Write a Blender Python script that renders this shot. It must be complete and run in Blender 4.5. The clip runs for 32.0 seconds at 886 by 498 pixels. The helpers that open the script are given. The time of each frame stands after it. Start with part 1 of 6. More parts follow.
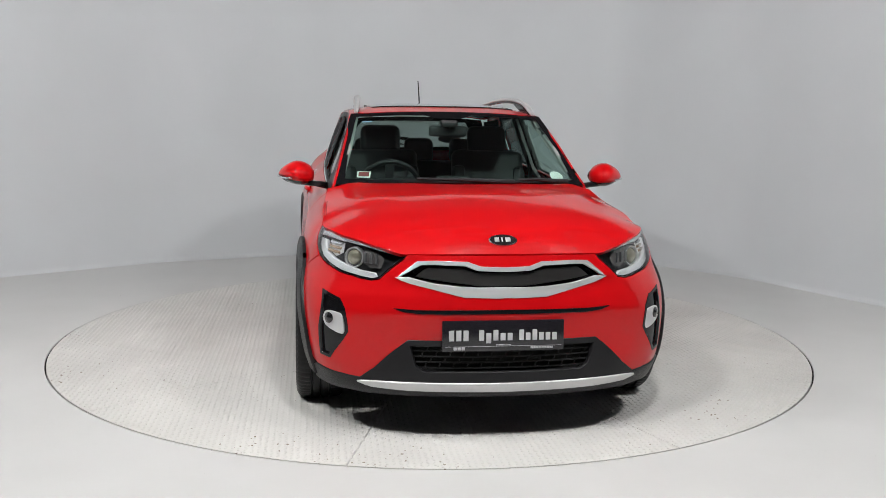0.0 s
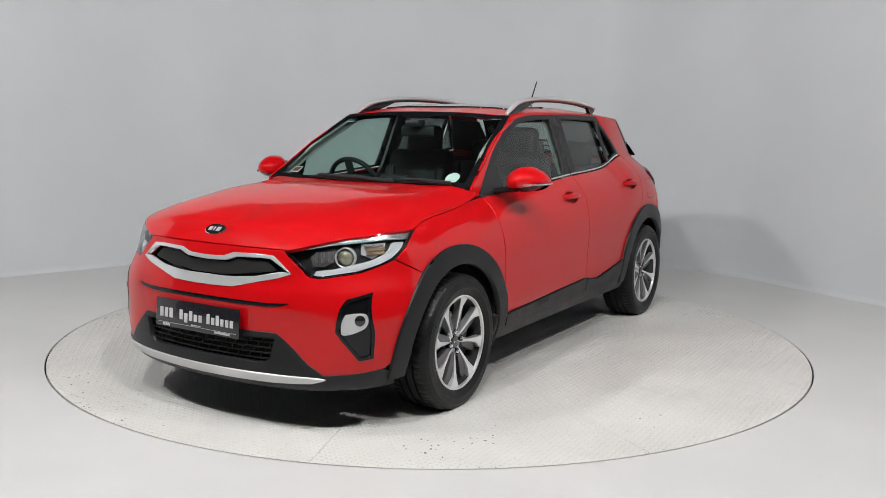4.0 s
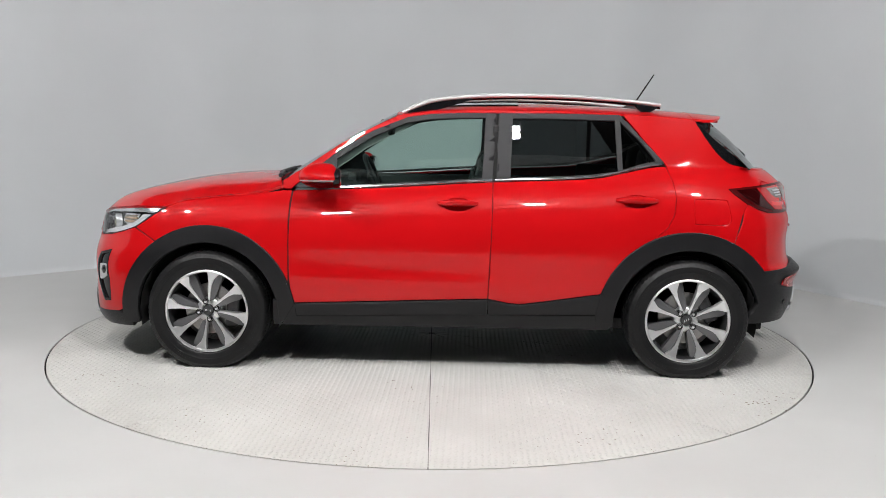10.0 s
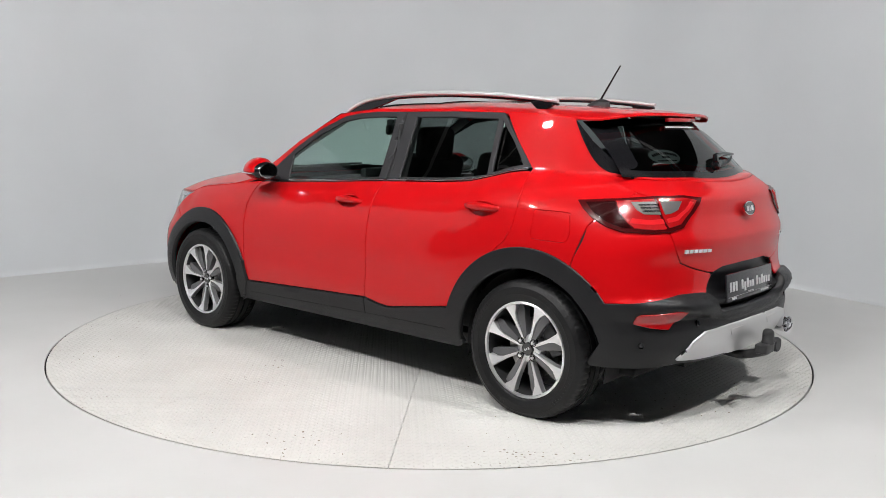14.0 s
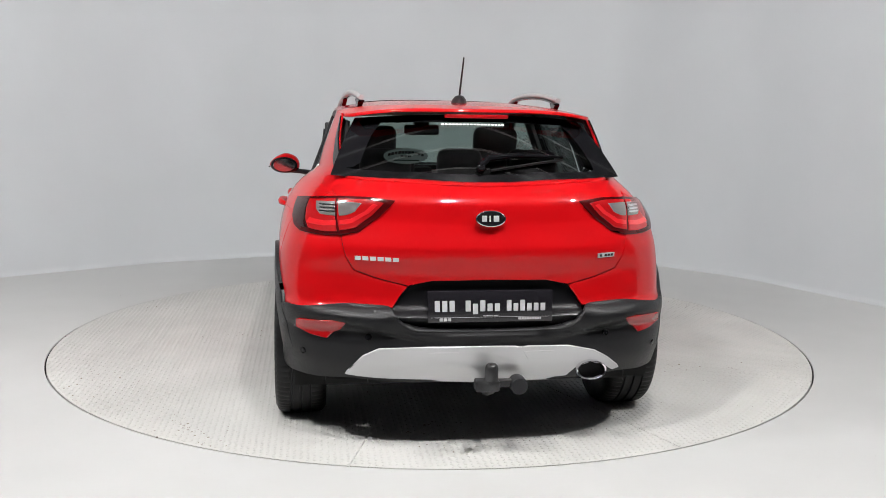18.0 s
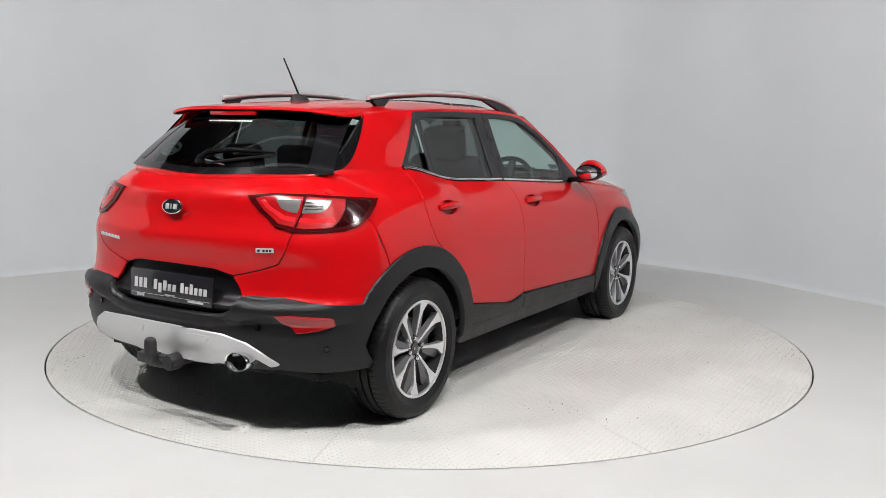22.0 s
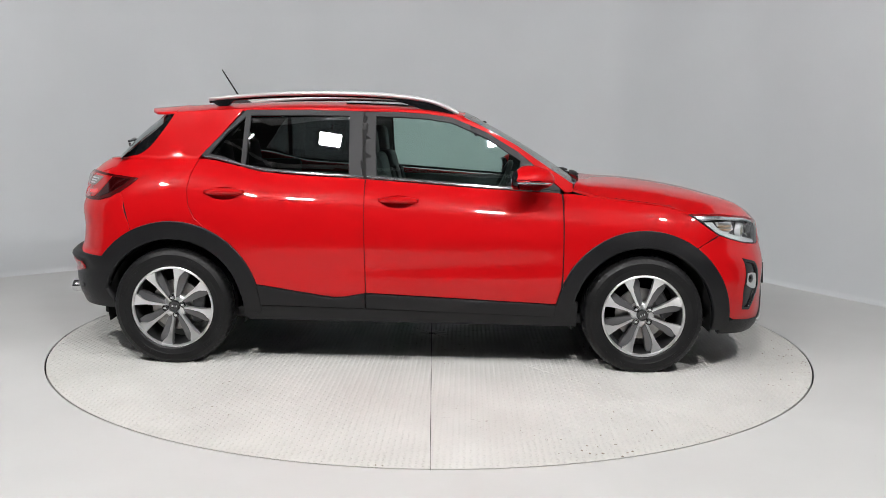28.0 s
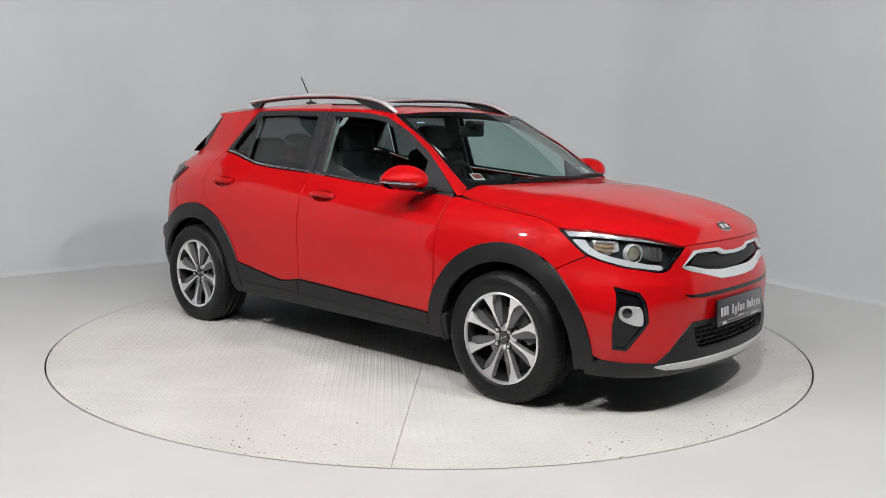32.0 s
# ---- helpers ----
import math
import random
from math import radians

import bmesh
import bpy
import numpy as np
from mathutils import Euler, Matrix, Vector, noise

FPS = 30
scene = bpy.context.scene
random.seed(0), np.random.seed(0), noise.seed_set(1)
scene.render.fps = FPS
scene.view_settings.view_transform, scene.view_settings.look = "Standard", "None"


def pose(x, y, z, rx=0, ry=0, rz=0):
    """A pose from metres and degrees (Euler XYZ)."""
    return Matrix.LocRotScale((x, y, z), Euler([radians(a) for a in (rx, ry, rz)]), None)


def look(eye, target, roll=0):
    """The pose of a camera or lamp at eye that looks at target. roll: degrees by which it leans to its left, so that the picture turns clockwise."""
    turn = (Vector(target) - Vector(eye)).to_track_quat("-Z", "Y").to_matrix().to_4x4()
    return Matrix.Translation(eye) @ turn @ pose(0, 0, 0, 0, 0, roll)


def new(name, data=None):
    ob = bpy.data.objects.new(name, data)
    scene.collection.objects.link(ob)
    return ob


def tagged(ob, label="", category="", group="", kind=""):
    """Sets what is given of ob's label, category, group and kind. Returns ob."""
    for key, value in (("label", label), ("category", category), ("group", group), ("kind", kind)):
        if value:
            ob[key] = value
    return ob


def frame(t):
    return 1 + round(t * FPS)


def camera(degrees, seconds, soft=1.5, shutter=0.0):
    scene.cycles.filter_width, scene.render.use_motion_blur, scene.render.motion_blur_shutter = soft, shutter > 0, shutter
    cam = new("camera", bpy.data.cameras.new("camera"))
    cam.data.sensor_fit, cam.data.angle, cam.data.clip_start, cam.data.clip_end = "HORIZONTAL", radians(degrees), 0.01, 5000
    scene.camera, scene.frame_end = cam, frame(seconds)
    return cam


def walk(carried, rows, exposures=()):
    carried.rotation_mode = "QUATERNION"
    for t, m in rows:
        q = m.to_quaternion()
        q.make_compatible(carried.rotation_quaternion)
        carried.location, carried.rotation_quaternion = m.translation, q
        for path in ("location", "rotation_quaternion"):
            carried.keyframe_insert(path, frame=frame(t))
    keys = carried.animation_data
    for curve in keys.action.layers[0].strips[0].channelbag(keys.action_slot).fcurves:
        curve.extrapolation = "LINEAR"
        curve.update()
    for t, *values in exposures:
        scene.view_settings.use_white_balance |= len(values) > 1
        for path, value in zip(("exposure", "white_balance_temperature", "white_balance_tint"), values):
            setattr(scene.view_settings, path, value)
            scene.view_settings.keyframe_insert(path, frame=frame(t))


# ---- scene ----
cam = camera(52.54, 32.0, soft=0.5)
EYE = Vector((0.0, -5.627, 1.3525))
AHEAD = Vector((0.011536, 0.989847, -0.141667))
walk(cam, [(0.0, look(EYE, EYE + AHEAD, 0.856)), (32.0, look(EYE, EYE + AHEAD, 0.856))], [(0.0, -0.06), (12.0, -0.06), (14.0, 0.07), (17.0, 0.10), (25.5, 0.06), (27.5, -0.04), (32.0, -0.06)])
scene.view_settings.exposure = 0.0

# ---- world and lamps ----
world = bpy.data.worlds.new("studio_world")
scene.world = world
world.use_nodes = True
world.node_tree.nodes["Background"].inputs[0].default_value = (0.80, 0.90, 1.0, 1)
world.node_tree.nodes["Background"].inputs[1].default_value = 0.02

LAMPS = [(-3.55, -2.5, 4.1), (-1.5, -3.9, 4.1), (0.55, -3.92, 4.1), (2.87, -3.0, 4.1)]


# ---- materials ----
def mat(name, color, rough=0.5, metal=0.0, coat=0.0, spec=0.5, bump=0.0, scale=60.0, vary=0.0, vscale=3.0, coat_rough=0.03):
    m = bpy.data.materials.new(name)
    m.use_nodes = True
    nt = m.node_tree
    b = nt.nodes["Principled BSDF"]
    b.inputs["Base Color"].default_value = (*color, 1)
    b.inputs["Roughness"].default_value = rough
    b.inputs["Metallic"].default_value = metal
    b.inputs["Coat Weight"].default_value = coat
    b.inputs["Coat Roughness"].default_value = coat_rough
    b.inputs["Specular IOR Level"].default_value = spec
    tc = nt.nodes.new("ShaderNodeTexCoord")
    if bump:
        n = nt.nodes.new("ShaderNodeTexNoise")
        n.inputs["Scale"].default_value = scale
        n.inputs["Detail"].default_value = 4
        nt.links.new(tc.outputs["Object"], n.inputs["Vector"])
        bp = nt.nodes.new("ShaderNodeBump")
        bp.inputs["Strength"].default_value = bump
        bp.inputs["Distance"].default_value = 0.002
        nt.links.new(n.outputs["Fac"], bp.inputs["Height"])
        nt.links.new(bp.outputs["Normal"], b.inputs["Normal"])
    if vary:
        n = nt.nodes.new("ShaderNodeTexNoise")
        n.inputs["Scale"].default_value = vscale
        n.inputs["Detail"].default_value = 6
        nt.links.new(tc.outputs["Object"], n.inputs["Vector"])
        r = nt.nodes.new("ShaderNodeMapRange")
        r.inputs["From Min"].default_value, r.inputs["From Max"].default_value = 0.3, 0.7
        r.inputs["To Min"].default_value, r.inputs["To Max"].default_value = 1 - vary, 1 + vary
        nt.links.new(n.outputs["Fac"], r.inputs["Value"])
        v = nt.nodes.new("ShaderNodeVectorMath")
        v.operation = "SCALE"
        v.inputs[0].default_value = color
        nt.links.new(r.outputs[0], v.inputs["Scale"])
        nt.links.new(v.outputs[0], b.inputs["Base Color"])
        rr = nt.nodes.new("ShaderNodeMapRange")
        rr.inputs["From Min"].default_value, rr.inputs["From Max"].default_value = 0.3, 0.7
        rr.inputs["To Min"].default_value, rr.inputs["To Max"].default_value = rough * (1 - vary), min(1, rough * (1 + vary))
        nt.links.new(n.outputs["Fac"], rr.inputs["Value"])
        nt.links.new(rr.outputs[0], b.inputs["Roughness"])
    return m


def specks(m, scale, size, dark, amount):
    """Scattered dark dirt spots of uneven size on a painted floor."""
    nt = m.node_tree
    b = nt.nodes["Principled BSDF"]
    src = b.inputs["Base Color"].links[0].from_socket
    tc = nt.nodes.new("ShaderNodeTexCoord")
    vo = nt.nodes.new("ShaderNodeTexVoronoi")
    vo.inputs["Scale"].default_value = scale
    nt.links.new(tc.outputs["Object"], vo.inputs["Vector"])
    no = nt.nodes.new("ShaderNodeTexNoise")
    no.inputs["Scale"].default_value = 1.3
    no.inputs["Detail"].default_value = 3
    nt.links.new(tc.outputs["Object"], no.inputs["Vector"])
    near = nt.nodes.new("ShaderNodeMath")
    near.operation = "LESS_THAN"
    nt.links.new(vo.outputs["Distance"], near.inputs[0])
    rad = nt.nodes.new("ShaderNodeMapRange")
    rad.inputs["From Min"].default_value, rad.inputs["From Max"].default_value = amount, amount + 0.25
    rad.inputs["To Min"].default_value, rad.inputs["To Max"].default_value = 0.0, size
    sep = nt.nodes.new("ShaderNodeSeparateColor")
    nt.links.new(vo.outputs["Color"], sep.inputs[0])
    mul = nt.nodes.new("ShaderNodeMath")
    mul.operation = "MULTIPLY"
    nt.links.new(no.outputs["Fac"], rad.inputs["Value"])
    nt.links.new(rad.outputs[0], mul.inputs[0])
    nt.links.new(sep.outputs[0], mul.inputs[1])
    nt.links.new(mul.outputs[0], near.inputs[1])
    mix = nt.nodes.new("ShaderNodeMix")
    mix.data_type = "RGBA"
    mix.inputs["B"].default_value = (*dark, 1)
    nt.links.new(near.outputs[0], mix.inputs["Factor"])
    nt.links.new(src, mix.inputs["A"])
    nt.links.new(mix.outputs["Result"], b.inputs["Base Color"])


def glass_mat(name, tint, rough=0.0, mix=0.5):
    """Thin pane: clear or tinted see-through film plus gloss by Fresnel."""
    m = bpy.data.materials.new(name)
    m.use_nodes = True
    nt = m.node_tree
    nt.nodes.remove(nt.nodes["Principled BSDF"])
    tr, gl = nt.nodes.new("ShaderNodeBsdfTransparent"), nt.nodes.new("ShaderNodeBsdfGlossy")
    lw, mx = nt.nodes.new("ShaderNodeLayerWeight"), nt.nodes.new("ShaderNodeMixShader")
    tr.inputs[0].default_value = (*tint, 1)
    gl.inputs["Roughness"].default_value = rough
    lw.inputs["Blend"].default_value = 0.5
    pw, ma = nt.nodes.new("ShaderNodeMath"), nt.nodes.new("ShaderNodeMath")
    pw.operation, ma.operation = "POWER", "MULTIPLY_ADD"
    pw.inputs[1].default_value = 4.5
    ma.inputs[1].default_value, ma.inputs[2].default_value = 0.9, mix
    nt.links.new(lw.outputs["Facing"], pw.inputs[0])
    nt.links.new(pw.outputs[0], ma.inputs[0])
    nt.links.new(ma.outputs[0], mx.inputs[0])
    nt.links.new(tr.outputs[0], mx.inputs[1])
    nt.links.new(gl.outputs[0], mx.inputs[2])
    nt.links.new(mx.outputs[0], nt.nodes["Material Output"].inputs[0])
    return m


def glow_mat(name, color, strength):
    m = mat(name, (0.8, 0.8, 0.8), 0.4)
    b = m.node_tree.nodes["Principled BSDF"]
    b.inputs["Emission Color"].default_value = (*color, 1)
    b.inputs["Emission Strength"].default_value = strength
    return m


RED = mat("red_paint", (0.47, 0.0030, 0.005), 0.36, 0.0, 0.72, 0.06, coat_rough=0.006)
BLACK_TRIM = mat("grained_black_plastic", (0.008, 0.008, 0.009), 0.40, spec=0.32, bump=0.25, scale=900, vary=0.12, vscale=8)
GLOSS_BLACK = mat("gloss_black_plastic", (0.006, 0.006, 0.007), 0.10, spec=0.35)
RECESS = mat("dark_recess_plastic", (0.006, 0.006, 0.007), 0.30, spec=0.25)
SATIN_BLACK = mat("satin_black_film", (0.022, 0.022, 0.024), 0.5, spec=0.25, vary=0.08, vscale=6)
SILVER = mat("satin_silver_paint", (0.56, 0.56, 0.565), 0.30, 0.4, coat=0.3, bump=0.08, scale=700)
SATIN_CHROME = mat("satin_chrome", (0.80, 0.80, 0.81), 0.24, 0.65)
CHROME = mat("chrome", (0.80, 0.80, 0.82), 0.08, 1.0)
ALLOY = mat("machined_alloy", (0.80, 0.80, 0.81), 0.28, 0.85, bump=0.05, scale=900)
ALLOY_GREY = mat("grey_alloy_pocket", (0.13, 0.13, 0.134), 0.34, 0.45)
BARREL = mat("dark_alloy_barrel", (0.05, 0.05, 0.052), 0.45, 0.6)
RUBBER = mat("tyre_rubber", (0.007, 0.007, 0.0075), 0.46, spec=0.28, bump=0.3, scale=200, vary=0.2, vscale=14)
INNER = mat("black_inner_shell", (0.008, 0.008, 0.008), 0.9)
CABIN = mat("black_cabin_plastic", (0.014, 0.014, 0.015), 0.6, bump=0.2, scale=500)
LEATHER = mat("black_leather", (0.010, 0.010, 0.011), 0.5, spec=0.3, bump=0.3, scale=160)
HEADLINER = mat("grey_headliner", (0.30, 0.30, 0.29), 0.9, bump=0.2, scale=700)
LAMP_RED = mat("red_lamp_lens", (0.34, 0.003, 0.005), 0.2, coat=0.6, coat_rough=0.01)
LAMP_SMOKE = mat("smoked_red_lens", (0.022, 0.001, 0.0014), 0.08, spec=0.4)
LAMP_GUIDE = mat("bright_red_light_guide", (0.62, 0.012, 0.016), 0.12, coat=1.0)
DRL = mat("milky_light_guide", (0.58, 0.59, 0.60), 0.18, coat=1.0, bump=0.15, scale=120)
AMBER = mat("amber_reflector", (0.56, 0.40, 0.26), 0.2, 0.6, coat=1.0)
LAMP_DARK = mat("dark_red_lamp_lens", (0.055, 0.0015, 0.002), 0.15, spec=0.3)
LAMP_CLEAR = mat("clear_lamp_lens", (0.66, 0.66, 0.67), 0.16, 0.75, coat=1.0, bump=0.3, scale=90)
LAMP_GREY = mat("dark_lamp_housing", (0.03, 0.03, 0.032), 0.3, 0.3)
REAR_CLEAR = mat("clear_rear_lens", (0.25, 0.235, 0.23), 0.2, 0.5, coat=0.7, bump=0.6, scale=70)
TOW_STEEL = mat("dusty_tow_steel", (0.045, 0.045, 0.046), 0.42, 0.4, bump=0.3, scale=120, vary=0.35, vscale=25)
GLASS = glass_mat("green_tinted_glass", (0.70, 0.84, 0.80), 0.0, 0.075)
PRIVACY = glass_mat("dark_privacy_glass", (0.20, 0.22, 0.22), 0.0, 0.075)
BACK_GLASS = glass_mat("tinted_rear_glass", (0.36, 0.40, 0.39), 0.0, 0.065)
LENS = glass_mat("clear_lens_cover", (0.93, 0.95, 0.96), 0.0, 0.06)
WALL = mat("white_wall_paint", (0.55, 0.570, 0.586), 0.75, bump=0.15, scale=35, vary=0.025, vscale=1.2)
FLOOR = mat("white_floor_paint", (0.525, 0.525, 0.516), 0.5, bump=0.1, scale=30, vary=0.035, vscale=2.0)
PLATE_PAINT = mat("white_painted_tread_plate", (0.555, 0.548, 0.525), 0.5, bump=0.1, scale=120, vary=0.08, vscale=1.8)
specks(FLOOR, 14, 0.12, (0.16, 0.15, 0.14), 0.50)
specks(PLATE_PAINT, 38, 0.30, (0.20, 0.165, 0.13), 0.43)
STEEL_DARK = mat("dark_steel", (0.05, 0.05, 0.052), 0.45, 0.6, vary=0.3, vscale=30)
HALL = mat("dark_hall_surround", (0.06, 0.06, 0.065), 0.7, bump=0.1, scale=10, vary=0.2)
HALL_FLOOR = mat("dull_grey_hall", (0.20, 0.195, 0.19), 0.7, bump=0.2, scale=40, vary=0.2)
CEILING = mat("grey_ceiling", (0.09, 0.09, 0.095), 0.8, bump=0.1, scale=20, vary=0.05)
WHITE_PAPER = mat("white_paper", (0.75, 0.76, 0.72), 0.6)
PLATE_BLACK = mat("black_plate_film", (0.012, 0.011, 0.014), 0.25, coat=0.5)
PLATE_WHITE = mat("white_plate_print", (0.44, 0.44, 0.45), 0.4)
EMBLEM_BLACK = mat("emblem_black", (0.01, 0.01, 0.011), 0.1, coat=1)
DISC = mat("brake_disc_steel", (0.35, 0.34, 0.33), 0.35, 1.0, vary=0.2, vscale=30)
BATTEN = mat("white_batten_paint", (0.80, 0.80, 0.80), 0.6, vary=0.05)
GLOW = glow_mat("led_panel", (1.0, 0.99, 0.985), 1120)


# ---- mesh helpers ----
def part(name, data, material, parent=None, label="", loc=None):
    ob = new(name, data)
    if material and not data.materials:
        data.materials.append(material)
    if parent:
        ob.parent = parent
    if loc is not None:
        ob.location = loc
    if label:
        ob["label"] = label
    return ob


def mesh(verts, faces, smooth=True, normals=None):
    me = bpy.data.meshes.new("mesh")
    me.from_pydata([tuple(map(float, v)) for v in verts], [], [tuple(int(i) for i in f) for f in faces])
    me.polygons.foreach_set("use_smooth", [smooth] * len(me.polygons))
    me.update()
    if normals is not None:
        me.normals_split_custom_set_from_vertices([tuple(map(float, n)) for n in normals])
    return me


def mirrored(me):
    """The same mesh on the other side of the centre line."""
    co = np.empty(len(me.vertices) * 3)
    me.vertices.foreach_get("co", co)
    co = co.reshape(-1, 3) * (1, -1, 1)
    nr = np.array([tuple(c.vector) for c in me.corner_normals])
    loops = np.empty(len(me.loops), int)
    me.loops.foreach_get("vertex_index", loops)
    vn = np.zeros_like(co)
    vn[loops] = nr * (1, -1, 1)
    out = mesh(co, [tuple(reversed(p.vertices)) for p in me.polygons], True, None if me.get("flat") else vn)
    if me.get("flat"):
        out.polygons.foreach_set("use_smooth", [False] * len(out.polygons))
    for m in me.materials:
        out.materials.append(m)
    return out


def bm_mesh(bm, smooth=False, sharp=35):
    me = bpy.data.meshes.new("mesh")
    bmesh.ops.recalc_face_normals(bm, faces=bm.faces[:])
    if smooth:
        for f in bm.faces:
            f.smooth = True
        for e in bm.edges:
            if len(e.link_faces) == 2 and e.calc_face_angle(0) > radians(sharp):
                e.smooth = False
    bm.to_mesh(me)
    bm.free()
    if not smooth:
        me["flat"] = 1
    return me


def box(sx, sy, sz, at=(0, 0, 0), bevel=0.0, seg=2, rot=None):
    bm = bmesh.new()
    bmesh.ops.create_cube(bm, size=1)
    for v in bm.verts:
        v.co = Vector((v.co.x * sx, v.co.y * sy, v.co.z * sz))
    if bevel:
        bmesh.ops.bevel(bm, geom=bm.edges[:], offset=bevel, segments=seg, affect="EDGES", profile=0.5)
    m = Matrix.Translation(at) @ (rot or Matrix())
    bmesh.ops.transform(bm, matrix=m, verts=bm.verts)
    return bm


def lathe(profile, n=48, axis="Y"):
    """Rings of (radius, along) turned about an axis."""
    verts, faces = [], []
    for r, a in profile:
        for k in range(n):
            t = 2 * math.pi * k / n
            verts.append((r * math.cos(t), a, r * math.sin(t)) if axis == "Y" else ((r * math.cos(t), r * math.sin(t), a) if axis == "Z" else (a, r * math.cos(t), r * math.sin(t))))
    for i in range(len(profile) - 1):
        for k in range(n):
            a, b = i * n + k, i * n + (k + 1) % n
            faces.append((a, b, b + n, a + n))
    bm = bmesh.new()
    vs = [bm.verts.new(v) for v in verts]
    for f in faces:
        keep = [vs[i] for k, i in enumerate(f) if vs[i].co != vs[f[k - 1]].co]
        if len(keep) > 2:
            bm.faces.new(keep)
    bmesh.ops.remove_doubles(bm, verts=bm.verts[:], dist=1e-6)
    return bm


def tube(path, radius, n=8, flat=1.0, closed=False):
    """A bar along a path; radius may be a list; flat squeezes it."""
    P = [Vector(p) for p in path]
    verts, faces = [], []
    up = Vector((0, 0, 1))
    for i, p in enumerate(P):
        a, b = P[max(i - 1, 0)], P[min(i + 1, len(P) - 1)]
        if closed:
            a, b = P[i - 1], P[(i + 1) % len(P)]
        d = (b - a).normalized()
        s = d.cross(up)
        s = s.normalized() if s.length > 1e-4 else Vector((1, 0, 0))
        u = s.cross(d)
        r = radius[i] if isinstance(radius, (list, tuple)) else radius
        for k in range(n):
            t = 2 * math.pi * (k + 0.5) / n
            verts.append(p + s * (r * math.cos(t)) + u * (r * flat * math.sin(t)))
    m = len(P)
    for i in range(m if closed else m - 1):
        for k in range(n):
            a, b, j = i * n + k, i * n + (k + 1) % n, (i + 1) % m
            faces.append((a, b, j * n + (k + 1) % n, j * n + k))
    if not closed:
        faces += [tuple(range(n))[::-1], tuple((m - 1) * n + k for k in range(n))]
    bm = bmesh.new()
    vs = [bm.verts.new(v) for v in verts]
    for f in faces:
        bm.faces.new([vs[i] for i in f])
    return bm


def join(*bms):
    out = bmesh.new()
    for b in bms:
        me = bpy.data.meshes.new("tmp")
        b.to_mesh(me)
        b.free()
        out.from_mesh(me)
        bpy.data.meshes.remove(me)
    return out


class Line:
    """A smooth curve through (x, value) knots that does not overshoot."""

    def __init__(self, *knots):
        k = np.array(sorted(knots), float)
        self.x, self.y = k[:, 0], k[:, 1]
        h, d = np.diff(self.x), np.diff(self.y) / np.diff(self.x)
        m = np.zeros(len(k))
        for i in range(1, len(k) - 1):
            if d[i - 1] * d[i] > 0:
                w1, w2 = 2 * h[i] + h[i - 1], h[i] + 2 * h[i - 1]
                m[i] = (w1 + w2) / (w1 / d[i - 1] + w2 / d[i])
        m[0], m[-1] = d[0], d[-1]
        self.m, self.h = m, h

    def __call__(self, x):
        x = np.clip(np.asarray(x, float), self.x[0], self.x[-1])
        i = np.clip(np.searchsorted(self.x, x) - 1, 0, len(self.h) - 1)
        h = self.h[i]
        t = (x - self.x[i]) / h
        return (self.y[i] * (1 + 2 * t) * (1 - t) ** 2 + self.m[i] * h * t * (1 - t) ** 2
                + self.y[i + 1] * t * t * (3 - 2 * t) - self.m[i + 1] * h * t * t * (1 - t))


def bend(points, n=6):
    """Catmull-Rom curve through a few points."""
    P = [np.array(p, float) for p in points]
    out = []
    for i in range(len(P) - 1):
        a, b, c, d = P[max(i - 1, 0)], P[i], P[i + 1], P[min(i + 2, len(P) - 1)]
        for k in range(n):
            t = k / n
            out.append(0.5 * (2 * b + (c - a) * t + (2 * a - 5 * b + 4 * c - d) * t * t + (3 * b - a - 3 * c + d) * t ** 3))
    out.append(P[-1])
    return [tuple(p) for p in out]


def inside(poly, pts):
    poly, pts = np.array(poly), np.array(pts)
    x, y = pts[:, 0], pts[:, 1]
    c = np.zeros(len(pts), bool)
    a = poly
    b = np.roll(poly, -1, 0)
    for (x1, y1), (x2, y2) in zip(a, b):
        if y1 != y2:
            c ^= ((y1 > y) != (y2 > y)) & (x < (x2 - x1) * (y - y1) / (y2 - y1) + x1)
    return c


def dense(poly, step):
    out = []
    for a, b in zip(poly, poly[1:] + poly[:1]):
        a, b = np.array(a, float), np.array(b, float)
        n = max(1, int(math.ceil(np.linalg.norm((b - a) / step))))
        out += [tuple(a + (b - a) * k / n) for k in range(n)]
    return out


